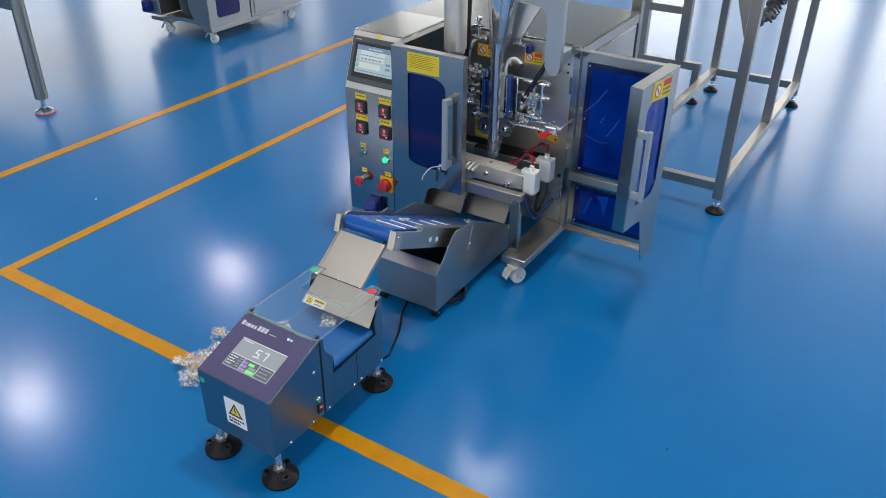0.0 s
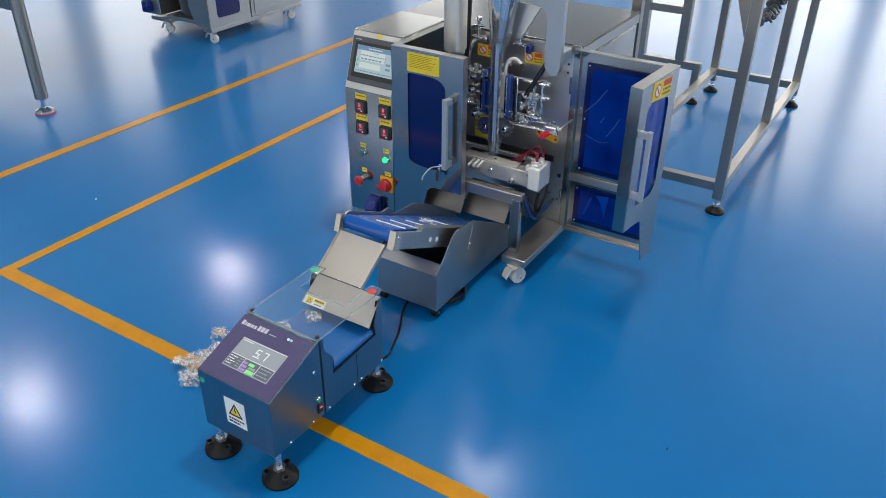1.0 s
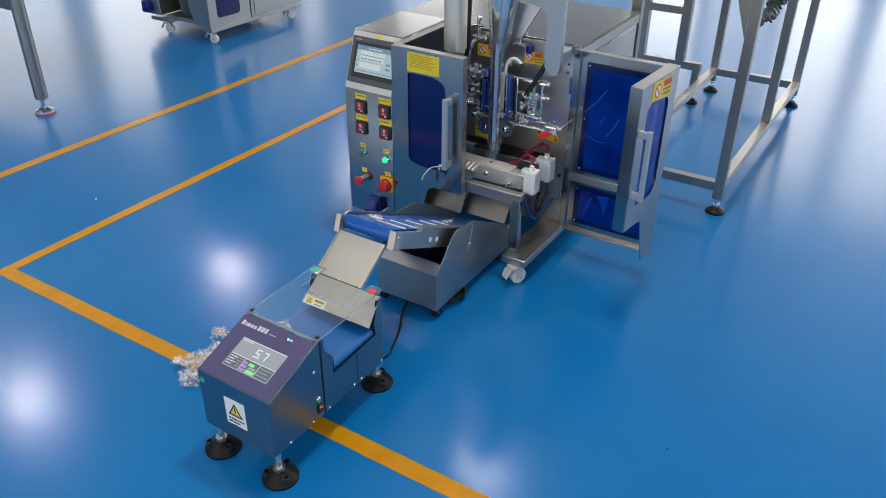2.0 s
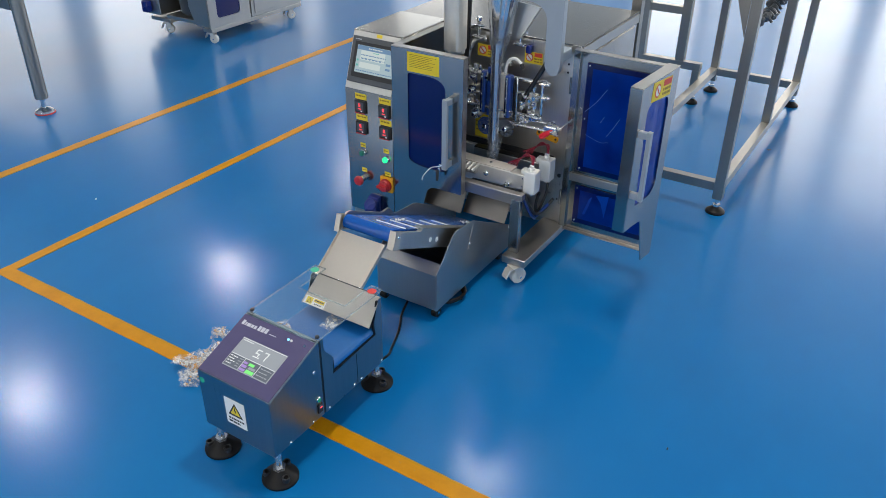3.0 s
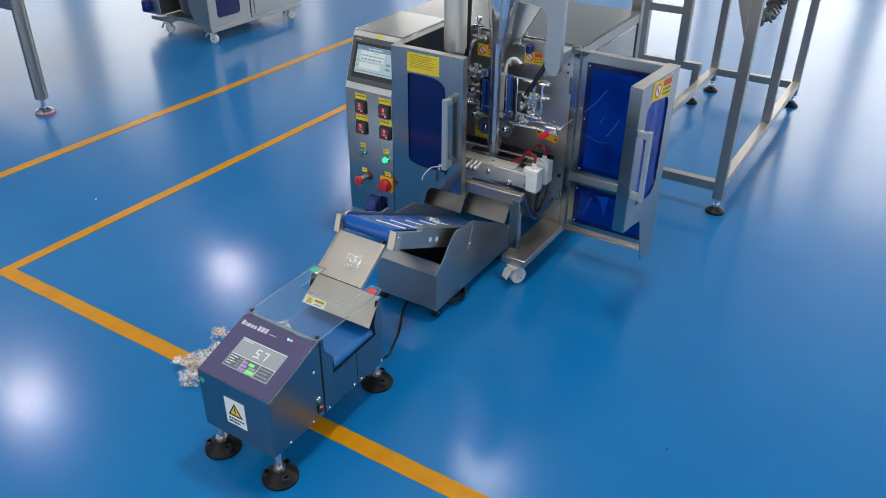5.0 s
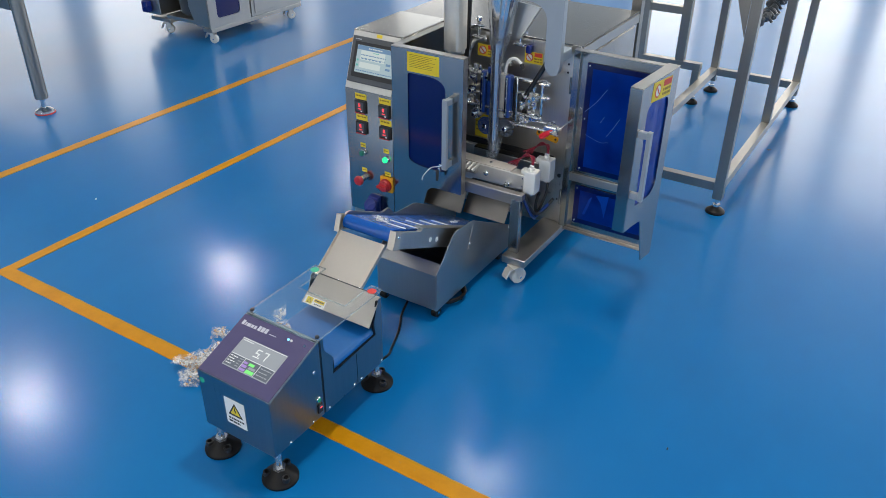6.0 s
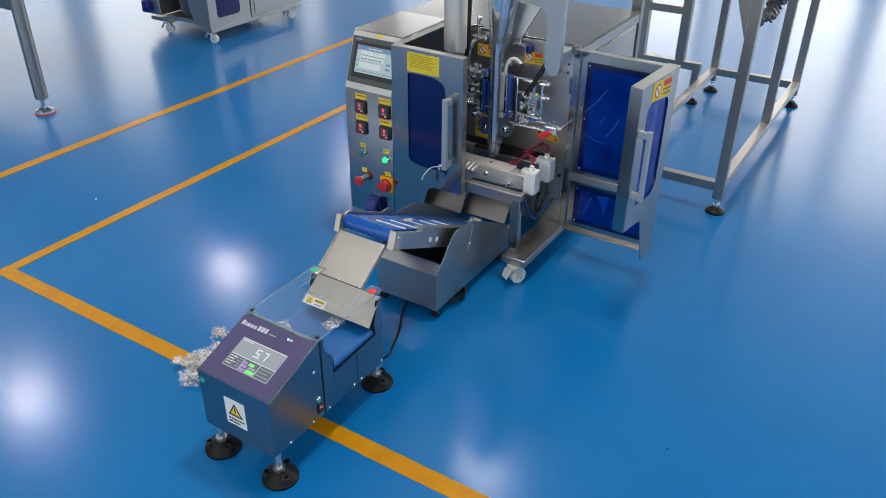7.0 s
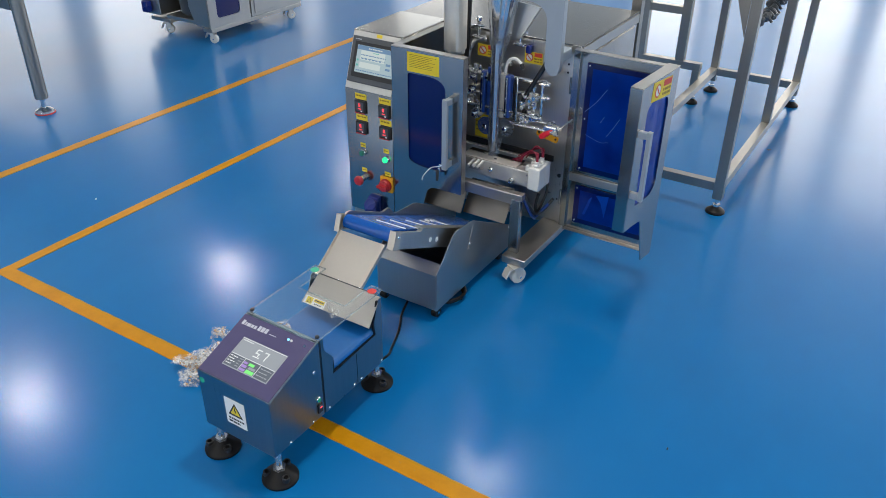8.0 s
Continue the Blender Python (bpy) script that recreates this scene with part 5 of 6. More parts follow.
def check_weigher():
    t = thing("check_weigher", (-1.25, 1.25, 0.0), "small steel check weigher with violet display panel and black feet", "check weigher")
    prof = [(WY0, 0.098), (WY0, 0.279), (1.209, 0.345), (1.216, 0.345), (1.216, 0.098)]
    h = part("housing", prism(prof, "x", WX0, WX1, 0.0025), STEEL_WEIGHER, t, "brushed steel sloping display housing")
    slope = Vector((0, 1.209 - WY0, 0.345 - 0.279))
    sp = panel_space((WX0, WY0, 0.279), (1, 0, 0), slope)
    L = slope.length
    W = WX1 - WX0
    face = part("display_panel", tile(sp, 0.0025, W - 0.003, 0.003, L - 0.004, 0.0003, 0.0012, bev=0.0005), PURPLE, h, "violet printed display panel")
    # the logo as plain pale strokes
    logo = bmesh.new()
    x = 0.014
    for w, hh in ((0.009, 0.014), (0.004, 0.010), (0.012, 0.010), (0.008, 0.010), (0.008, 0.010), (0.0, 0.0), (0.009, 0.015), (0.010, 0.015), (0.009, 0.015)):
        if w:
            tile(sp, x, x + w, L - 0.035, L - 0.035 + hh, 0.0016, 0.0003, logo)
        x += w + 0.0025
    part("logo_marks", logo, PRINT_GREY, face, "pale plain marks of a logo")
    part("small_print", text_bars(sp, x + 0.006, x + 0.030, L - 0.034, L - 0.029, 1, 0.0016, 2), PRINT_GREY, face)
    for x, mat in ((0.172, LED_BLUE), (0.182, WHITE), (0.226, CHROME)):
        part("indicator", lathe([(0.0036, 0), (0.0032, 0.0025), (0.0015, 0.003)], sp @ Vector((x, L - 0.024, 0.0015)), 14, axis=sp.to_3x3() @ Vector((0, 0, 1))), mat, face, "small indicator lamp")
    x0, x1, y0, y1 = 0.053, 0.205, 0.042, 0.134
    scr = part("screen", tile(sp, x0, x1, y0, y1, 0.0016, 0.0015, bev=0.0006), SCALE_SCREEN, h, "lit grey touch screen with white digits")
    z = 0.0033
    part("digits", seven_segments(sp, "5.7", x0 + 0.063, y0 + 0.051, 0.0145, 0.025, 0.0030, 0.12, z, bmesh.new()), SCALE_WHITE, scr, "white digits 5.7")
    part("dark_field", tile(sp, x0 + 0.003, x1 - 0.003, y0 + 0.003, y0 + 0.038, z, 0.0003), SCALE_DARK, scr)
    part("divider", tile(sp, x0 + 0.002, x1 - 0.002, y0 + 0.0385, y0 + 0.040, z, 0.0005), SCALE_WHITE, scr)
    part("divider", tile(sp, x0 + 0.052, x0 + 0.0535, y0 + 0.003, y0 + 0.038, z, 0.0005), SCALE_WHITE, scr)
    part("divider", tile(sp, x0 + 0.104, x0 + 0.1055, y0 + 0.003, y0 + 0.036, z, 0.0005), SCALE_WHITE, scr)
    part("green_key", tile(sp, x0 + 0.076, x0 + 0.102, y0 + 0.003, y0 + 0.013, z + 0.0006, 0.0004), SCALE_GREEN, scr)
    part("green_key", tile(sp, x0 + 0.072, x0 + 0.090, y0 + 0.024, y0 + 0.032, z + 0.0006, 0.0004), SCALE_GREEN, scr)
    part("violet_key", tile(sp, x0 + 0.055, x0 + 0.071, y0 + 0.014, y0 + 0.022, z + 0.0006, 0.0004), SCALE_VIOLET, scr)
    part("violet_key", tile(sp, x0 + 0.055, x0 + 0.073, y0 + 0.004, y0 + 0.011, z + 0.0006, 0.0004), SCALE_VIOLET, scr)
    part("violet_key", tile(sp, x0 + 0.055, x0 + 0.067, y0 + 0.025, y0 + 0.031, z + 0.0006, 0.0004), SCALE_VIOLET, scr)
    part("grey_key", tile(sp, x0 + 0.078, x0 + 0.100, y0 + 0.015, y0 + 0.022, z + 0.0006, 0.0004), SCALE_SCREEN, scr)
    part("readings", text_bars(sp, x0 + 0.006, x0 + 0.030, y0 + 0.006, y0 + 0.036, 4, z + 0.0004, 5, fill=0.35), SCALE_WHITE, scr)
    part("readings", text_bars(sp, x0 + 0.037, x0 + 0.049, y0 + 0.006, y0 + 0.036, 4, z + 0.0004, 6, fill=0.35), SCALE_SCREEN, scr)
    part("readings", text_bars(sp, x0 + 0.110, x0 + 0.145, y0 + 0.006, y0 + 0.036, 3, z + 0.0004, 7, fill=0.3), SCALE_SCREEN, scr)
    part("status_line", text_bars(sp, x0 + 0.006, x0 + 0.040, y1 - 0.010, y1 - 0.006, 1, z, 8), SCALE_WHITE, scr)
    part("frame_line", tile(sp, x0 + 0.001, x1 - 0.001, y1 - 0.0035, y1 - 0.002, z, 0.0003), SCALE_WHITE, scr)
    # front sticker, logo dot
    m = panel_space((-1.290, WY0 - 0.0003, 0.146), (1, 0, 0), (0, 0, 1))
    warning_sticker("shock_sticker", m, 0.070, 0.086, h, 4, LABEL_WHITE, label="white electric shock warning sticker")
    part("seal_dot", lathe([(0.0085, 0), (0.0085, 0.0005)], (WX0 + 0.014, WY0 - 0.0002, 0.250), 20, axis=(0, -1, 0)), GREEN_STICKER, h, "small pale green round sticker")
    # weigh section: side plates with a cut-out, end plate, floor
    cut = [(1.222, 0.098), (1.222, 0.344), (1.232, 0.344), (1.233, 0.304), (1.266, 0.262), (1.262, 0.206), (1.456, 0.214), (1.450, 0.256), (1.473, 0.324), (WY1, 0.328), (WY1, 0.098)]
    sides = []
    for xa, xb in ((WX1 - 0.003, WX1 - 0.0005), (WX0 + 0.0005, WX0 + 0.003)):
        sides.append(part("side_plate", prism(rounded(cut, [0, 0, 0, 0.003, 0.004, 0.002, 0.006, 0.01, 0.003, 0, 0]), "x", xa, xb), STEEL_WEIGHER, t, "steel side plate with cut-out for the belt"))
    trim = prism([(1.2635, 0.2064), (1.4555, 0.2144), (1.4498, 0.256), (1.4722, 0.323), (1.467, 0.3245), (1.4443, 0.257), (1.4490, 0.2205), (1.2700, 0.2130), (1.2675, 0.2605), (1.2665, 0.2605)], "x", WX1 - 0.0055, WX1 - 0.0012)
    part("edge_trim", trim, RUBBER, sides[0], "black rubber edge trim")
    part("seam", box((WX1 - 0.006, 1.2165, 0.10), (WX1 - 0.003, 1.2215, 0.34)), BLACK, t)
    part("side_joint", box((WX1 - 0.0005, 1.363, 0.099), (WX1 + 0.0003, 1.3645, 0.204)), BLACK, t)
    part("end_plate", box((WX0 + 0.0035, WY1 - 0.003, 0.098), (WX1 - 0.0035, WY1, 0.325)), STEEL_WEIGHER, t)
    part("bottom_plate", box((WX0 + 0.0035, 1.2225, 0.098), (WX1 - 0.0035, WY1 - 0.0035, 0.102)), STEEL_WEIGHER, t)
    part("inner_wall", box((WX0 + 0.0035, 1.2225, 0.1025), (WX1 - 0.0035, 1.226, 0.338)), STEEL_WEIGHER, t)
    # belt runs across the housing
    ring = []
    r, xa, xb = 0.015, WX0 + 0.016, WX1 - 0.018
    for k in range(13):
        a = math.pi / 2 + math.pi * k / 12
        ring.append((xa + r * math.cos(a), WBELT - r + r * math.sin(a)))
    for k in range(13):
        a = -math.pi / 2 + math.pi * k / 12
        ring.append((xb + r * math.cos(a), WBELT - r + r * math.sin(a)))
    part("weigh_belt", prism([(p[0], p[1]) for p in ring], "y", 1.268, 1.452), BLUE_BELT_DULL, t, "matt blue weighing belt")
    part("belt_bed", box((xa, 1.262, WBELT - 0.026), (xb, 1.267, WBELT - 0.003), 0.001), BLUE_PLASTIC, t)
    part("belt_bed", box((xa, 1.453, WBELT - 0.026), (xb, 1.458, WBELT - 0.003), 0.001), BLACK, t)
    part("belt_guide", box((WX0 + 0.05, 1.235, WBELT - 0.01), (WX1 - 0.03, 1.2605, WBELT + 0.003), 0.002), BLUE_PLASTIC, t)
    # clear cover with a notch for the slide
    ax0, ax1, ay0, ay1 = WX0 + 0.006, WX1 + 0.002, 1.208, 1.492
    poly = [(ax0, ay0), (ax1, ay0), (ax1, ay1), (ax1 - 0.040, ay1), (ax1 - 0.040, 1.372), (ax0 + 0.040, 1.372), (ax0 + 0.040, ay1), (ax0, ay1)]
    z0 = 0.3480
    cv = part("clear_cover", prism(poly, "z", z0, z0 + 0.004), ACRYLIC, t, "clear acrylic cover", smooth=False)
    for i in range(len(poly)):
        a, b = Vector(poly[i]), Vector(poly[(i + 1) % len(poly)])
        d = (b - a).normalized() * 0.001
        n = Vector((d.y, -d.x)).normalized() * 0.0012
        part("cut_edge", sheet([(*(a + d + n * 0.2), z0), (*(b - d + n * 0.2), z0), (*(b - d + n * 0.2), z0 + 0.004), (*(a + d + n * 0.2), z0 + 0.004)], 0.0015), ACRYLIC_EDGE, cv, "pale cut edge of acrylic")
    for x, mat in ((ax0 + 0.018, GREEN_STICKER), (ax1 - 0.019, LABEL_RED)):
        part("round_sticker", lathe([(0.013, 0), (0.013, 0.0005)], (x, ay1 - 0.024, z0 + 0.0042), 24), mat, cv, "round coloured sticker")
    for x in (ax0 + 0.008, ax1 - 0.010):
        part("cover_screw", lathe([(0.006, 0), (0.006, 0.004), (0.003, 0.006)], (x, ay0 + 0.012, z0 + 0.004), 14), BLACK, cv)
    part("cover_post", box((ax0 + 0.003, 1.2085, 0.3458), (ax0 + 0.02, 1.2155, z0 - 0.0002)), BLACK, t)
    part("cover_post", box((ax1 - 0.022, 1.2085, 0.3458), (ax1 - 0.006, 1.2155, z0 - 0.0002)), BLACK, t)
    # slide from the conveyor: upper chute with lips, lower plate with sticker
    lo = [(-1.358, 1.486, 0.328), (-1.133, 1.486, 0.328), (-1.120, 1.412, 0.268), (-1.366, 1.412, 0.268)]
    lp = part("lower_slide", sheet([lo[3], lo[2], lo[1], lo[0]], 0.002), STEEL_SLIDE, t, "bare steel slide plate over the belt")
    up_n = Vector((0, -0.06, 0.074)).normalized()
    ms = panel_space(Vector(lo[3]) + Vector((0.004, 0, 0)) + up_n * 0.0006, (1, 0, 0), (0, 0.074, 0.06)) @ Matrix.Translation((0.002, 0.008, 0)) @ Matrix.Scale(0.77, 4)
    st = part("belt_sticker", tile(ms, 0.0, 0.098, -0.010, 0.022, 0.0, 0.0006), LABEL_WHITE, lp, "white safety sticker")
    part("mark", tile(ms, 0.010, 0.038, -0.006, 0.019, 0.0007, 0.0003), LABEL_YELLOW, st)
    part("mark_triangle", prism_on(ms, [(0.014, -0.003), (0.034, -0.003), (0.024, 0.015)], 0.0011), INK, st)
    part("mark_centre", prism_on(ms, [(0.018, -0.001), (0.030, -0.001), (0.024, 0.010)], 0.0016), LABEL_YELLOW, st)
    part("print_field", tile(ms, 0.044, 0.092, 0.005, 0.019, 0.0007, 0.0003), LABEL_YELLOW, st)
    part("print", text_bars(ms, 0.048, 0.088, 0.007, 0.017, 1, 0.0011, 3), INK, st)
    part("print", text_bars(ms, 0.050, 0.082, -0.006, 0.002, 1, 0.0007, 4), INK, st)
    up = [(-1.376, 1.494, 0.312), (-1.208, 1.494, 0.312), (-1.238, 1.668, 0.372), (-1.412, 1.668, 0.372)]
    us = part("upper_slide", sheet(up, 0.002), STEEL_SLIDE, t, "bare steel slide below the conveyor belt")
    for a, b in ((0, 3), (1, 2)):
        p, q = Vector(up[a]), Vector(up[b])
        part("slide_lip", sheet([p, q, q + Vector((0, -0.003, 0.010)), p + Vector((0, -0.003, 0.010))], 0.002), STEEL_SLIDE, us)
    part("slide_gap", box((-1.360, 1.4863, 0.312), (-1.150, 1.4935, 0.3265)), BLACK, t)
    for x in (-1.345, -1.300, -1.222):
        screw((x, 1.503, 0.316), (0, -0.35, 0.93), us, 0.004)
    part("slide_bracket", box((-1.368, 1.487, 0.250), (-1.215, 1.4905, 0.2995), 0.001), STEEL_SLIDE, us)
    # power switch, screws, feet
    sw = part("power_switch", box((WX1, 1.188, 0.120), (WX1 + 0.004, 1.206, 0.150), 0.001), BLACK, h, "black rocker switch with red lamp")
    part("rocker", box((WX1 + 0.004, 1.191, 0.135), (WX1 + 0.006, 1.203, 0.147), 0.001), BEZEL, sw)
    part("red_lamp", box((WX1 + 0.0062, 1.193, 0.138), (WX1 + 0.0068, 1.201, 0.142)), LED_RED, sw)
    gb = part("start_button", lathe([(0.008, 0), (0.008, 0.004), (0.006, 0.006)], (WX1, 1.192, 0.168), 20, axis=(1, 0, 0)), CHROME, h, "small green start button")
    part("green_ring", lathe([(0.0062, 0.0058), (0.0062, 0.0075), (0.003, 0.008)], (WX1, 1.192, 0.168), 20, axis=(1, 0, 0)), GREEN_STICKER, gb)
    for y, z in ((1.186, 0.263), (1.077, 0.106), (1.168, 0.106)):
        screw((WX1, y, z), (1, 0, 0), h, 0.0048)
    for y in (1.236, 1.348, 1.380, 1.478):
        screw((WX1 - 0.0005, y, 0.106), (1, 0, 0), t, 0.0048)
    for x, y in ((-1.147, 1.043), (-1.354, 1.040), (-1.158, 1.488), (-1.352, 1.480)):
        levelling_foot(x, y, 0.0985, t, 0.049, 0.034, 0.009)
    part("power_lead", hose([(-1.131, 1.486, 0.106), (-1.136, 1.515, 0.096), (-1.165, 1.565, 0.060), (-1.198, 1.621, 0.030), (-1.239, 1.710, 0.006), (-1.265, 1.764, 0.006), (-1.295, 1.818, 0.006), (-1.318, 1.895, 0.018)], 0.0042), RUBBER, t, "black power lead")
    return t


def prism_on(m, poly, z):
    bm = prism(poly, "z", z, z + 0.0004)
    bmesh.ops.transform(bm, matrix=m, verts=bm.verts[:])
    return bm


takeoff_conveyor()
check_weigher()


# ------------------------------------------------------------------ sachets
def sachet_meshes(seed):
    """A clear pillow sachet with a few pale pieces in it, lying flat about its middle; film and contents."""
    rnd = random.Random(seed)
    w, h, nx, ny = 0.046, 0.058, 10, 12
    film = bmesh.new()
    layers = []
    for s in (1, -1):
        grid = []
        for j in range(ny + 1):
            row = []
            for i in range(nx + 1):
                u, v = i / nx * 2 - 1, j / ny * 2 - 1
                fat = max(0.0, (1 - u * u)) ** 0.6 * max(0.0, 1 - (abs(v) / 0.82) ** 2.2) ** 0.7
                wob = 0.0022 * noise.noise(Vector((u * 2.3 + seed * 7, v * 2.3, s * 2 + seed)))
                curl = 0.004 * u * v * math.sin(seed * 1.7) + 0.003 * (u * u) * math.cos(seed)
                row.append(film.verts.new((u * w / 2, v * h / 2, s * 0.0068 * fat + wob * (0.4 + fat) + curl + s * 0.0003)))
            grid.append(row)
        layers.append(grid)
        for j in range(ny):
            for i in range(nx):
                film.faces.new((grid[j][i], grid[j][i + 1], grid[j + 1][i + 1], grid[j + 1][i]))
    a, b = layers
    edge = [(0, i) for i in range(nx)] + [(j, nx) for j in range(ny)] + [(ny, nx - i) for i in range(nx)] + [(ny - j, 0) for j in range(ny)]
    for (j0, i0), (j1, i1) in zip(edge, edge[1:] + edge[:1]):
        film.faces.new((a[j0][i0], b[j0][i0], b[j1][i1], a[j1][i1]))
    stuff = [bmesh.new(), bmesh.new()]
    for k in range(11):
        p = Vector((rnd.uniform(-0.016, 0.016), rnd.uniform(-0.020, 0.019), rnd.uniform(-0.0012, 0.0012)))
        m = Matrix.Translation(p) @ Euler((rnd.uniform(0, 3), rnd.uniform(0, 3), rnd.uniform(0, 3))).to_matrix().to_4x4() @ Matrix.Diagonal((rnd.uniform(0.8, 1.6), 1.0, rnd.uniform(0.5, 0.8), 1))
        bmesh.ops.create_icosphere(stuff[k % 2], subdivisions=1, radius=rnd.uniform(0.0028, 0.0046), matrix=m)
    return film, stuff[0], stuff[1]


SACHET_DATA = []
for k in range(7):
    pair = []
    for bm, nm, mat in zip(sachet_meshes(k + 1), ("film", "contents", "contents"), (FILM, CRUMB_TAN if k == 3 else CRUMB if k < 5 else CRUMB_WHITE, CRUMB_WHITE if k > 4 or not k % 2 else CRUMB_TAN)):
        me = bpy.data.meshes.new("sachet_" + nm)
        bmesh.ops.recalc_face_normals(bm, faces=bm.faces)
        bm.to_mesh(me)
        bm.free()
        me.shade_smooth()
        me.materials.append(mat)
        pair.append(me)
    SACHET_DATA.append(pair)


def sachet(k, m, label, group):
    e = new("sachet")
    e.empty_display_size = 0.02
    e.matrix_basis = m
    for nm, me in zip(("film", "contents", "contents"), SACHET_DATA[k % len(SACHET_DATA)]):
        c = new(nm, me)
        c.parent = e
    return tagged(e, label, "sachet", group)


rnd = random.Random(21)
PILE = [(-1.702, 1.262), (-1.735, 1.244), (-1.690, 1.290), (-1.665, 1.235), (-1.718, 1.222), (-1.640, 1.205), (-1.672, 1.195), (-1.628, 1.176),
        (-1.672, 1.306), (-1.640, 1.262), (-1.640, 1.225), (-1.655, 1.275), (-1.605, 1.225), (-1.690, 1.215), (-1.690, 1.332), (-1.625, 1.310)]
for k, (x, y) in enumerate(PILE):
    near = sum(1 for (a, b) in PILE[:k] if abs(a - x) < 0.032 and abs(b - y) < 0.032)
    sachet(k, pose(x, y, 0.010 + 0.007 * near, rnd.uniform(-26, 26), rnd.uniform(-26, 26), rnd.uniform(0, 360)), "filled clear sachet lying in a loose heap on the floor", "sachets on the floor")
sachet(1, pose(-1.745, 1.400, 0.009, 4, -6, 35), "filled clear sachet lying alone on the blue floor", "sachets on the floor")
sachet(2, pose(-1.718, 1.408, 0.010, 14, 10, 80), "filled clear sachet lying alone on the blue floor", "sachets on the floor")
sachet(3, pose(-1.352, 1.312, WBELT + 0.009, 3, 4, 62), "filled clear sachet resting at the belt's edge", "sachets on the weigher")


# ------------------------------------------------------------------ stands and machines round about
def tube_leg(x, y, z0, z1, parent, s=0.020):
    return part("leg", box((x - s, y - s, z0), (x + s, y + s, z1), 0.0015), STEEL_FRAME, parent)


def elevator_stand():
    t = thing("elevator_stand", (-0.83, 3.93, 0.0), "brushed steel square tube stand with feeder hopper", "stand")
    xs, ys = (-1.058, -0.603), (3.170, 4.686)
    for x in xs:
        for y in ys:
            lg = tube_leg(x, y, 0.066, 1.75, t)
            levelling_foot(x, y, 0.0655, lg.parent, 0.040, 0.030, 0.009, holes=False)
    part("middle_post", box((-0.623, 3.940, 0.1475), (-0.583, 3.980, 1.75), 0.003), STEEL_FRAME, t)
    for y in ys:
        part("cross_bar", box((xs[0] + 0.0205, y - 0.019, 0.103), (xs[1] - 0.0205, y + 0.019, 0.142), 0.0015), STEEL_FRAME, t)
    for x in xs:
        part("side_bar", box((x - 0.019, ys[0] + 0.0205, 0.108), (x + 0.019, ys[1] - 0.0205, 0.147), 0.0015), STEEL_SLIDE, t)
    part("hopper_cheek", prism([(-0.745, 1.10), (-0.625, 0.752), (-0.6235, 0.752), (-0.6235, 1.10)], "y", 3.146, 3.150), STEEL_FRAME, t, "steel hopper cheek plate")
    ch = bmesh.new()
    rn = random.Random(3)
    for k in range(26):
        f = k / 25
        y = 3.33 + 0.62 * f
        z = 0.775 + 0.012 * math.sin(k) + 0.10 * f
        lathe([(0.010, -0.018), (0.016, -0.012), (0.016, 0.012), (0.010, 0.018)], (-0.60 + rn.uniform(-0.02, 0.02), y, z), 8, ch, axis=(rn.uniform(-1, 1), rn.uniform(-0.4, 0.4), 0.6))
        hose([(-0.63, y, z - 0.01), (-0.60, y + 0.02, z + 0.02), (-0.57, y + 0.01, z)], 0.006, 6, 3, ch)
    part("roller_chain", ch, BEZEL, t, "dark greasy roller chain")
    part("chain_guide", box((-0.640, 3.36, 0.86), (-0.560, 3.93, 0.90), 0.002), STEEL_FRAME, t)
    return t


def feeder_stand():
    """Low foot frame with two uprights and rungs between them."""
    t = thing("feeder_stand", (-1.30, 4.42, 0.0), "brushed steel tube stand behind the packing machine", "stand")
    for x in (-1.424, -1.194):
        part("upright", box((x - 0.024, 4.396, 0.2335), (x + 0.024, 4.444, 1.75), 0.0015), STEEL_FRAME, t)
    part("foot_bar", box((-1.660, 4.398, 0.192), (-1.072, 4.442, 0.233), 0.0015), STEEL_FRAME, t)
    for z in (0.486, 1.10):
        part("rung", box((-1.3995, 4.400, z), (-1.2185, 4.440, z + 0.040), 0.0015), STEEL_FRAME, t)
    for x in (-1.094, -1.636):
        part("leg", box((x - 0.020, 4.400, 0.066), (x + 0.020, 4.440, 0.1915), 0.0015), STEEL_FRAME, t)
        levelling_foot(x, 4.42, 0.0655, t, 0.036, 0.030, 0.009, holes=False)
    return t


def packing_table():
    t = thing("work_table", (-4.3, 2.32, 0.0), "steel work table on round legs with levelling feet", "table")
    for x in (-3.998, -6.60):
        for y in (2.319, 3.02):
            if (x, y) == (-3.998, 3.02):
                continue
            lg = part("leg", cyl((x, y, 0.082), (x, y, 0.72), 0.034, seg=32, bev=0.004), STEEL_FRAME, t, "round brushed steel leg")
            f = part("foot", lathe([(0.052, 0.0), (0.052, 0.008), (0.046, 0.016), (0.018, 0.032), (0.010, 0.034)], (x, y, 0.0008), 32), CHROME, t, "chrome levelling foot")
            part("foot_ring", lathe([(0.0525, 0.0), (0.0535, 0.002), (0.0535, 0.006), (0.0525, 0.0075)], (x, y, 0.0), 32), LABEL_RED, f, "red rubber ring")
            part("stem", cyl((x, y, 0.03), (x, y, 0.084), 0.012, seg=16), CHROME, f)
    part("apron", box((-6.60, 2.300, 0.545), (-4.0425, 2.338, 0.600), 0.004), STEEL_FRAME, t)
    part("tabletop", box((-6.70, 2.25, 0.7205), (-3.93, 3.1, 0.755), 0.004), STEEL_FLAT, t)
    return t


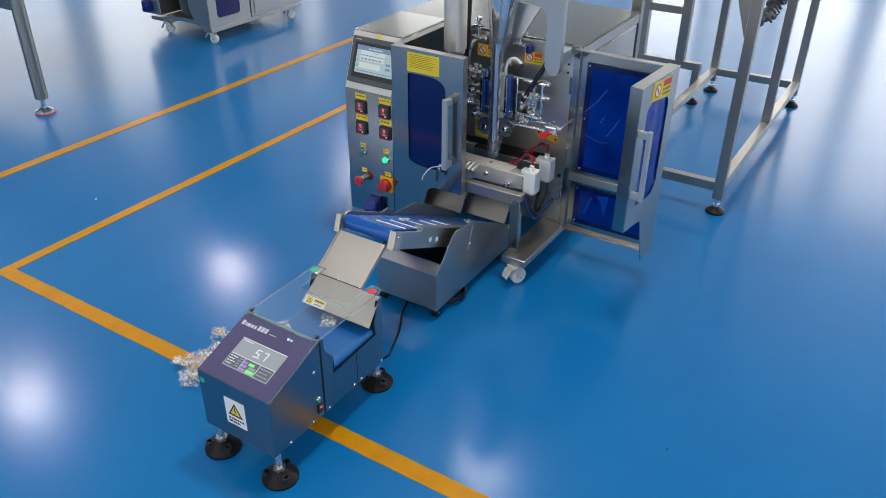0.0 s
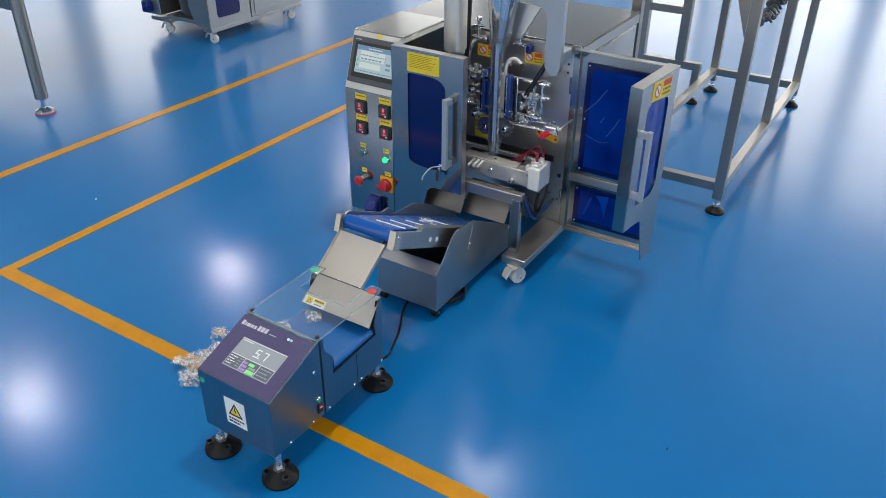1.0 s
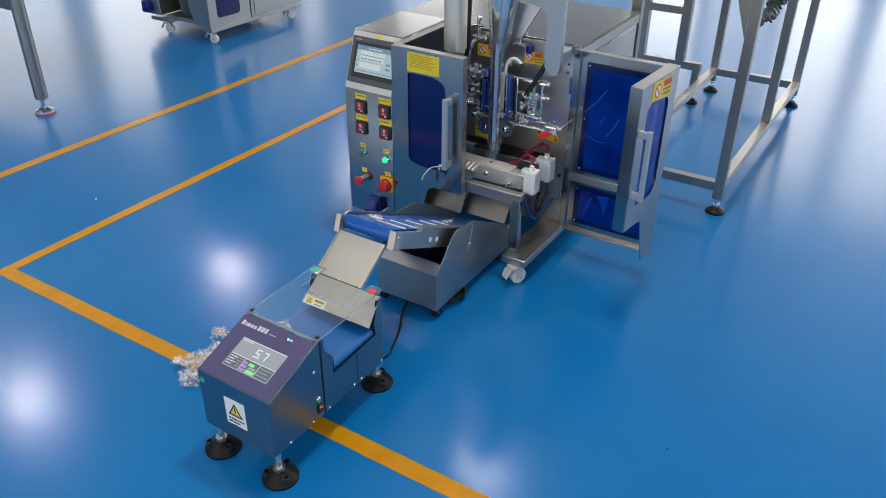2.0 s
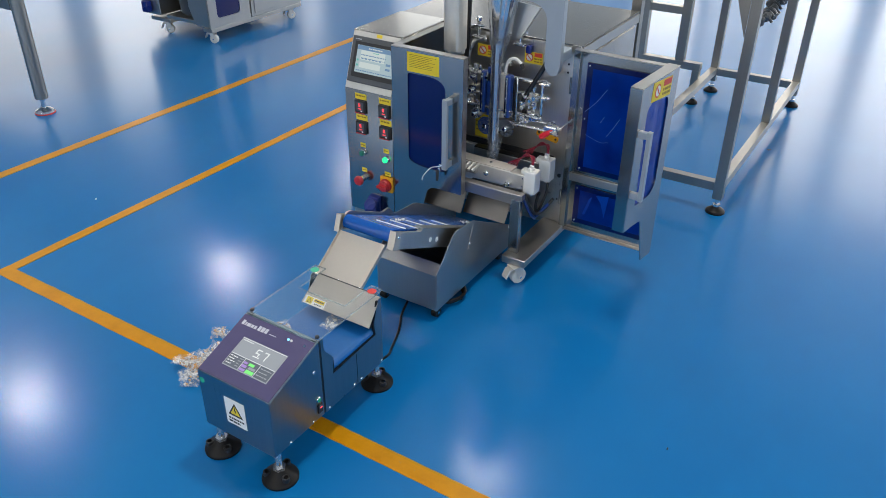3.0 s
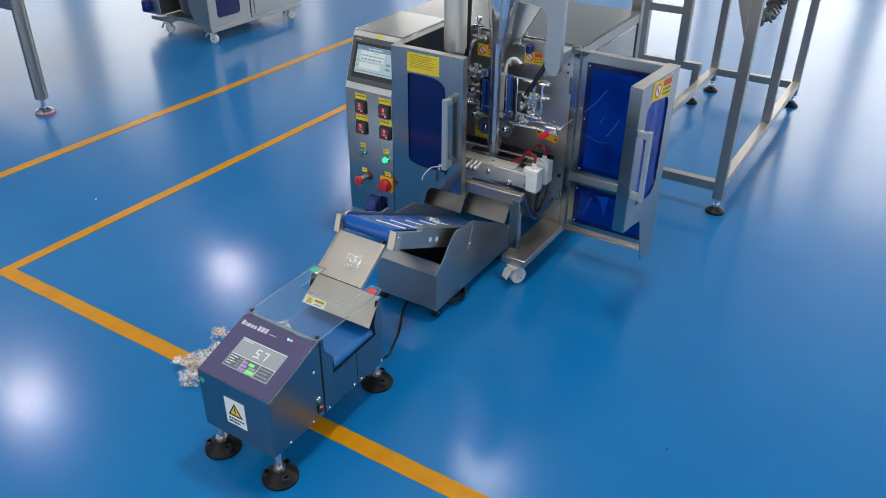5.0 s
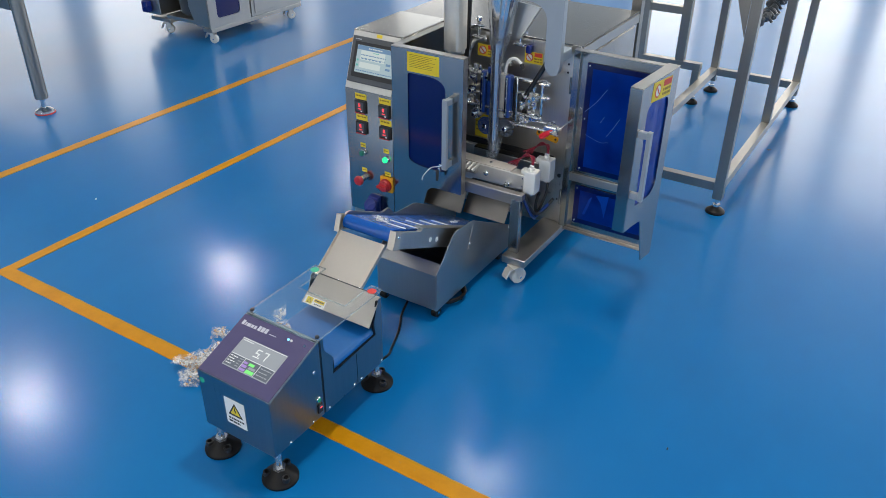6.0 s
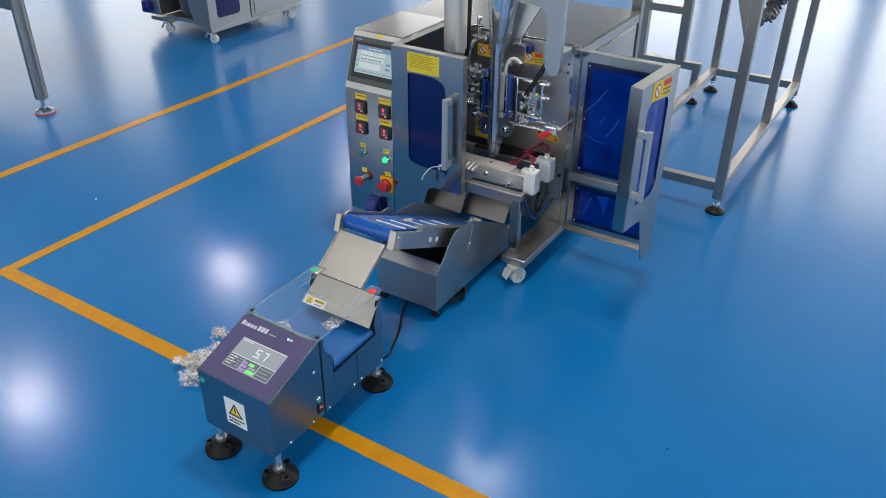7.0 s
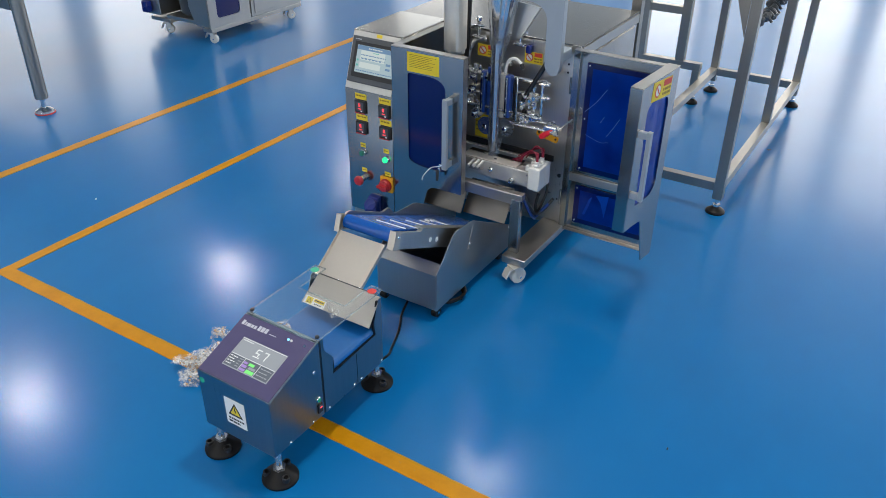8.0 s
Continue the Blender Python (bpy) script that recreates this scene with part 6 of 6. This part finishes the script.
def second_machine():
    """A like machine farther back: cabinet with side door, open bay, casters."""
    t = thing("packing_machine", (-4.5, 4.1, 0.0), "grey steel packing machine farther back on white casters", "machine")
    part("cabinet", box((-4.80, 4.10, 0.105), (-4.165, 4.62, 0.80), 0.004), STEEL_DARK, t)
    part("side_panel", box((-4.1645, 4.130, 0.130), (-4.160, 4.600, 0.76), 0.002), STEEL_DARK, t)
    out = [(3.705, 0.105), (4.085, 0.105), (4.085, 0.80), (3.705, 0.80)]
    win = rounded([(3.778, 0.166), (3.992, 0.166), (3.992, 0.70), (3.778, 0.70)], 0.03)
    sd = part("side_door", prism(out, "x", -4.168, -4.163, hole=win), STEEL_DARK, t, "steel side door with blue window")
    part("window", box((-4.176, 3.745, 0.14), (-4.170, 4.03, 0.74)), BLUE_WINDOW, sd, "dark blue window")
    part("front_leaf", prism([(-4.345, 0.235), (-4.300, 0.118), (-4.1685, 0.118), (-4.1685, 0.80), (-4.345, 0.80)], "y", 3.700, 3.704), STEEL_DARK, t)
    part("control_box", prism([(3.70, 0.135), (3.70, 0.60), (3.77, 0.80), (4.0995, 0.80), (4.0995, 0.135)], "x", -4.825, -4.6405, 0.003), STEEL_DARK, t)
    part("socket", box((-4.775, 3.655, 0.150), (-4.72, 3.6995, 0.225), 0.006), BLUE_PLASTIC, t, "blue power socket")
    part("bay_floor", box((-4.6395, 3.75, 0.105), (-4.1695, 4.0995, 0.130), 0.003), STEEL_DARK, t)
    part("bay_trough", lathe([(0.10, 0.13), (0.13, 0.155), (0.14, 0.26), (0.138, 0.26), (0.125, 0.16)], (-4.46, 3.90, 0.0), 24), BEZEL, t, "dark drive housing")
    part("doser_column", cyl((-4.52, 3.93, 0.75), (-4.52, 3.93, 1.15), 0.045, seg=24, bev=0.004), STEEL_DARK, t, "round steel column of the doser")
    hop = lathe([(0.09, 1.00), (0.27, 1.30), (0.27, 1.78), (0.28, 1.79), (0.28, 1.81)], (-4.45, 4.00, 0.0), 36)
    part("doser_hopper", hop, STEEL_DARK, t, "steel doser hopper above the cabinet")
    part("doser_mount", box((-4.76, 4.16, 0.801), (-4.22, 4.58, 1.62), 0.006), STEEL_DARK, t, "steel housing carrying the doser")
    part("base_rail", box((-4.250, 3.715, 0.078), (-4.165, 4.62, 0.1045), 0.003), STEEL_FLAT, t)
    part("base_rail", box((-4.80, 3.74, 0.078), (-4.60, 4.62, 0.1045), 0.003), STEEL_FLAT, t)
    for x, y, turn in ((-4.206, 3.750, 20), (-4.650, 3.758, 30), (-4.198, 4.522, 60), (-4.74, 4.545, 10)):
        caster(x, y, 0.078, t, 0.030, turn)
    return t


elevator_stand()
feeder_stand()
packing_table()
second_machine()


def coiled_cable():
    t = thing("cable_coil", (-1.20, 2.0, 0.0), "black cable coiled on the floor beside the conveyor", "cable")
    pts = []
    for k in range(22):
        a = k * 0.72
        pts.append((-1.222 + 0.050 * math.cos(a) + 0.0004 * k, 2.005 + 0.060 * math.sin(a), 0.007 + 0.0010 * k))
    part("cord", hose(pts, 0.0055, 8, 4), RUBBER, t)


coiled_cable()


def floor_speck(x, y, size, mat, label):
    t = thing("paint_chip", (x, y, 0.0), label, "debris", "specks on the floor")
    bm = box((x - size, y - size * 0.5, 0.0004), (x + size, y + size * 0.5, 0.0024), 0.0006)
    bmesh.ops.rotate(bm, cent=(x, y, 0), matrix=Matrix.Rotation(size * 400, 3, "Z"), verts=bm.verts[:])
    part("chip", bm, mat, t)


floor_speck(-0.560, 3.976, 0.010, BLACK, "tiny dark chip lying on the blue floor")
floor_speck(-2.903, 1.807, 0.006, LABEL_WHITE, "tiny white chip lying on the blue floor")
floor_speck(-0.317, 1.697, 0.004, BLACK, "tiny dark chip lying on the blue floor")


# ------------------------------------------------------------------ what moves
CYCLE_DROP = [-1.62, -0.18, 1.24, 2.72, 4.02, 5.42, 6.88, 8.30]      # a sachet leaves the jaws
HEAD_TIME = [0.56, 2.02, 3.48, 4.82, 6.12, 7.66, 9.1, 10.5]          # it reaches the belt's head
REST_X = [-1.310, -1.245, -1.245, -1.262, -1.238, -1.252, 0, 0]      # where it lies on the weigher
LEAVE = [1.54, 3.00, 4.58, 5.74, 7.16, 8.6, 99, 99]                  # it is driven off
JAWS_SHUT = [(0.67, 1.00), (2.13, 2.46), (3.49, 3.78), (4.95, 5.28), (6.29, 6.62), (7.78, 8.60)]


def belt_point(f, up=0.008):
    """A place on the take-off belt, f from its foot (0) to its head (1)."""
    y0, z0 = 2.285, TAIL[1] + (TAIL[0] - 2.285) * (HEAD[1] - TAIL[1]) / (TAIL[0] - HEAD[0]) + 0.025
    y1, z1 = HEAD[0] + 0.006, HEAD[1] + 0.024
    return (y0 + (y1 - y0) * f, z0 + (z1 - z0) * f + up)


def clipped(rows):
    """Rows limited to the clip, at even speed between the poses given as six numbers."""
    def at(t):
        if t <= rows[0][0]:
            return rows[0][1]
        for (t0, a), (t1, b) in zip(rows, rows[1:]):
            if t0 <= t <= t1:
                f = (t - t0) / max(t1 - t0, 1e-6)
                return tuple(p + (q - p) * f for p, q in zip(a, b))
        return rows[-1][1]
    times = {0.0, 8.0} | {round(t, 3) for t, p in rows if 0.02 < t < 7.98}
    for (t0, a), (t1, b) in zip(rows, rows[1:]):
        n = int((t1 - t0) / 0.1)
        times |= {round(t0 + (t1 - t0) * i / n, 3) for i in range(1, n) if 0.02 < t0 + (t1 - t0) * i / n < 7.98}
    return [(t, pose(*at(t))) for t in sorted(times)]


def sachet_rows(k):
    drop, head, leave, rest = CYCLE_DROP[k], HEAD_TIME[k], LEAVE[k], REST_X[k]
    spin = (25, -20, 40, 10, -35, 30, 15, -10)[k]
    x = TUBE.x
    rows = []
    for j in range(k, 0, -1):                      # hangs in the film, one length lower at each stroke
        z = 0.362 + 0.060 * j
        step = CYCLE_DROP[k - j]
        if step > -0.3:
            rows += [(step + 0.06, (x, TUBE.y, z, 90, 0, 0)), (step + 0.30, (x, TUBE.y, z - 0.060, 90, 0, 0))]
    if drop > 0:
        rows += [(drop - 0.16, (x, 2.400, 0.362, 90, 0, 0)), (drop - 0.04, (-1.245, 2.325, 0.290, 58, 0, spin * 0.4)), (drop + 0.05, (-1.232, 2.278, 0.226, 48, 0, spin * 0.7))]
    for f in (0.04, 0.97):
        y, z = belt_point(f)
        rows.append((drop + 0.16 if f < 0.5 else head, (-1.285 if f < 0.5 else -1.325, y, z, -26, 0, spin)))
    if head < 8.2:
        rows += [(head + 0.10, (-1.312, 1.640, 0.378, 18, 0, spin)), (head + 0.19, (-1.290, 1.570, 0.350, 19, 0, spin + 8)), (head + 0.27, (-1.268, 1.470, 0.322, 34, 0, spin + 15)),
                 (head + 0.36, (rest + 0.01, 1.415, 0.262, 10, 4, spin + 20)), (head + 0.44, (rest, 1.398, WBELT + 0.010, 2, 3, spin + 20))]
    if leave < 8.2:
        ex, ey = [(-1.622, 1.300), (-1.668, 1.255), (-1.61, 1.215), (-1.684, 1.282), (-1.585, 1.262), (0, 0)][k]
        rows += [(leave, (rest, 1.398, WBELT + 0.010, 2, 3, spin + 20)), (leave + 0.20, (-1.372, 1.385, WBELT + 0.010, 2, -8, spin + 25)),
                 (leave + 0.29, (-1.450, 1.365, WBELT - 0.030, 6, -40, spin + 35)), (leave + 0.42, (ex + 0.04, ey + 0.02, 0.070, 8, -25, spin + 50)),
                 (leave + 0.47, (ex, ey, 0.022, 4, -4, spin + 60))]
    return clipped(rows)


def jaw_rows(shift):
    rows = [(0.0, pose(0, 0, 0))]
    for a, b in JAWS_SHUT:
        rows += [(a, pose(0, 0, 0)), (a + 0.12, pose(0, shift, 0))]
        if b < 8.0:
            rows += [(b, pose(0, shift, 0)), (b + 0.18, pose(0, 0, 0))]
    rows = [r for r in rows if r[0] < 7.99]
    rows.append((8.0, pose(0, shift, 0)))
    return rows


def motions():
    walk(front_jaw, jaw_rows(0.034))
    walk(rear_jaw, jaw_rows(-0.042))
    for k in range(len(CYCLE_DROP)):
        s = sachet(5 + k % 2, pose(0, 0, 0), "filled clear sachet carried through the packing line", "sachets on the line")
        walk(s, sachet_rows(k))
    # the one on the weigher at the start
    first = sachet(5, pose(0, 0, 0), "filled clear sachet driven off the weighing belt", "sachets on the line")
    walk(first, clipped([(-0.5, (-1.255, 1.402, WBELT + 0.010, 2, 3, 30)), (0.04, (-1.258, 1.402, WBELT + 0.010, 2, 3, 30)), (0.22, (-1.368, 1.388, WBELT + 0.010, 2, -8, 36)),
                         (0.31, (-1.440, 1.360, WBELT - 0.030, 6, -40, 45)), (0.45, (-1.60, 1.31, 0.060, 8, -20, 60)), (0.50, (-1.64, 1.290, 0.030, 3, -4, 66))]))


motions()
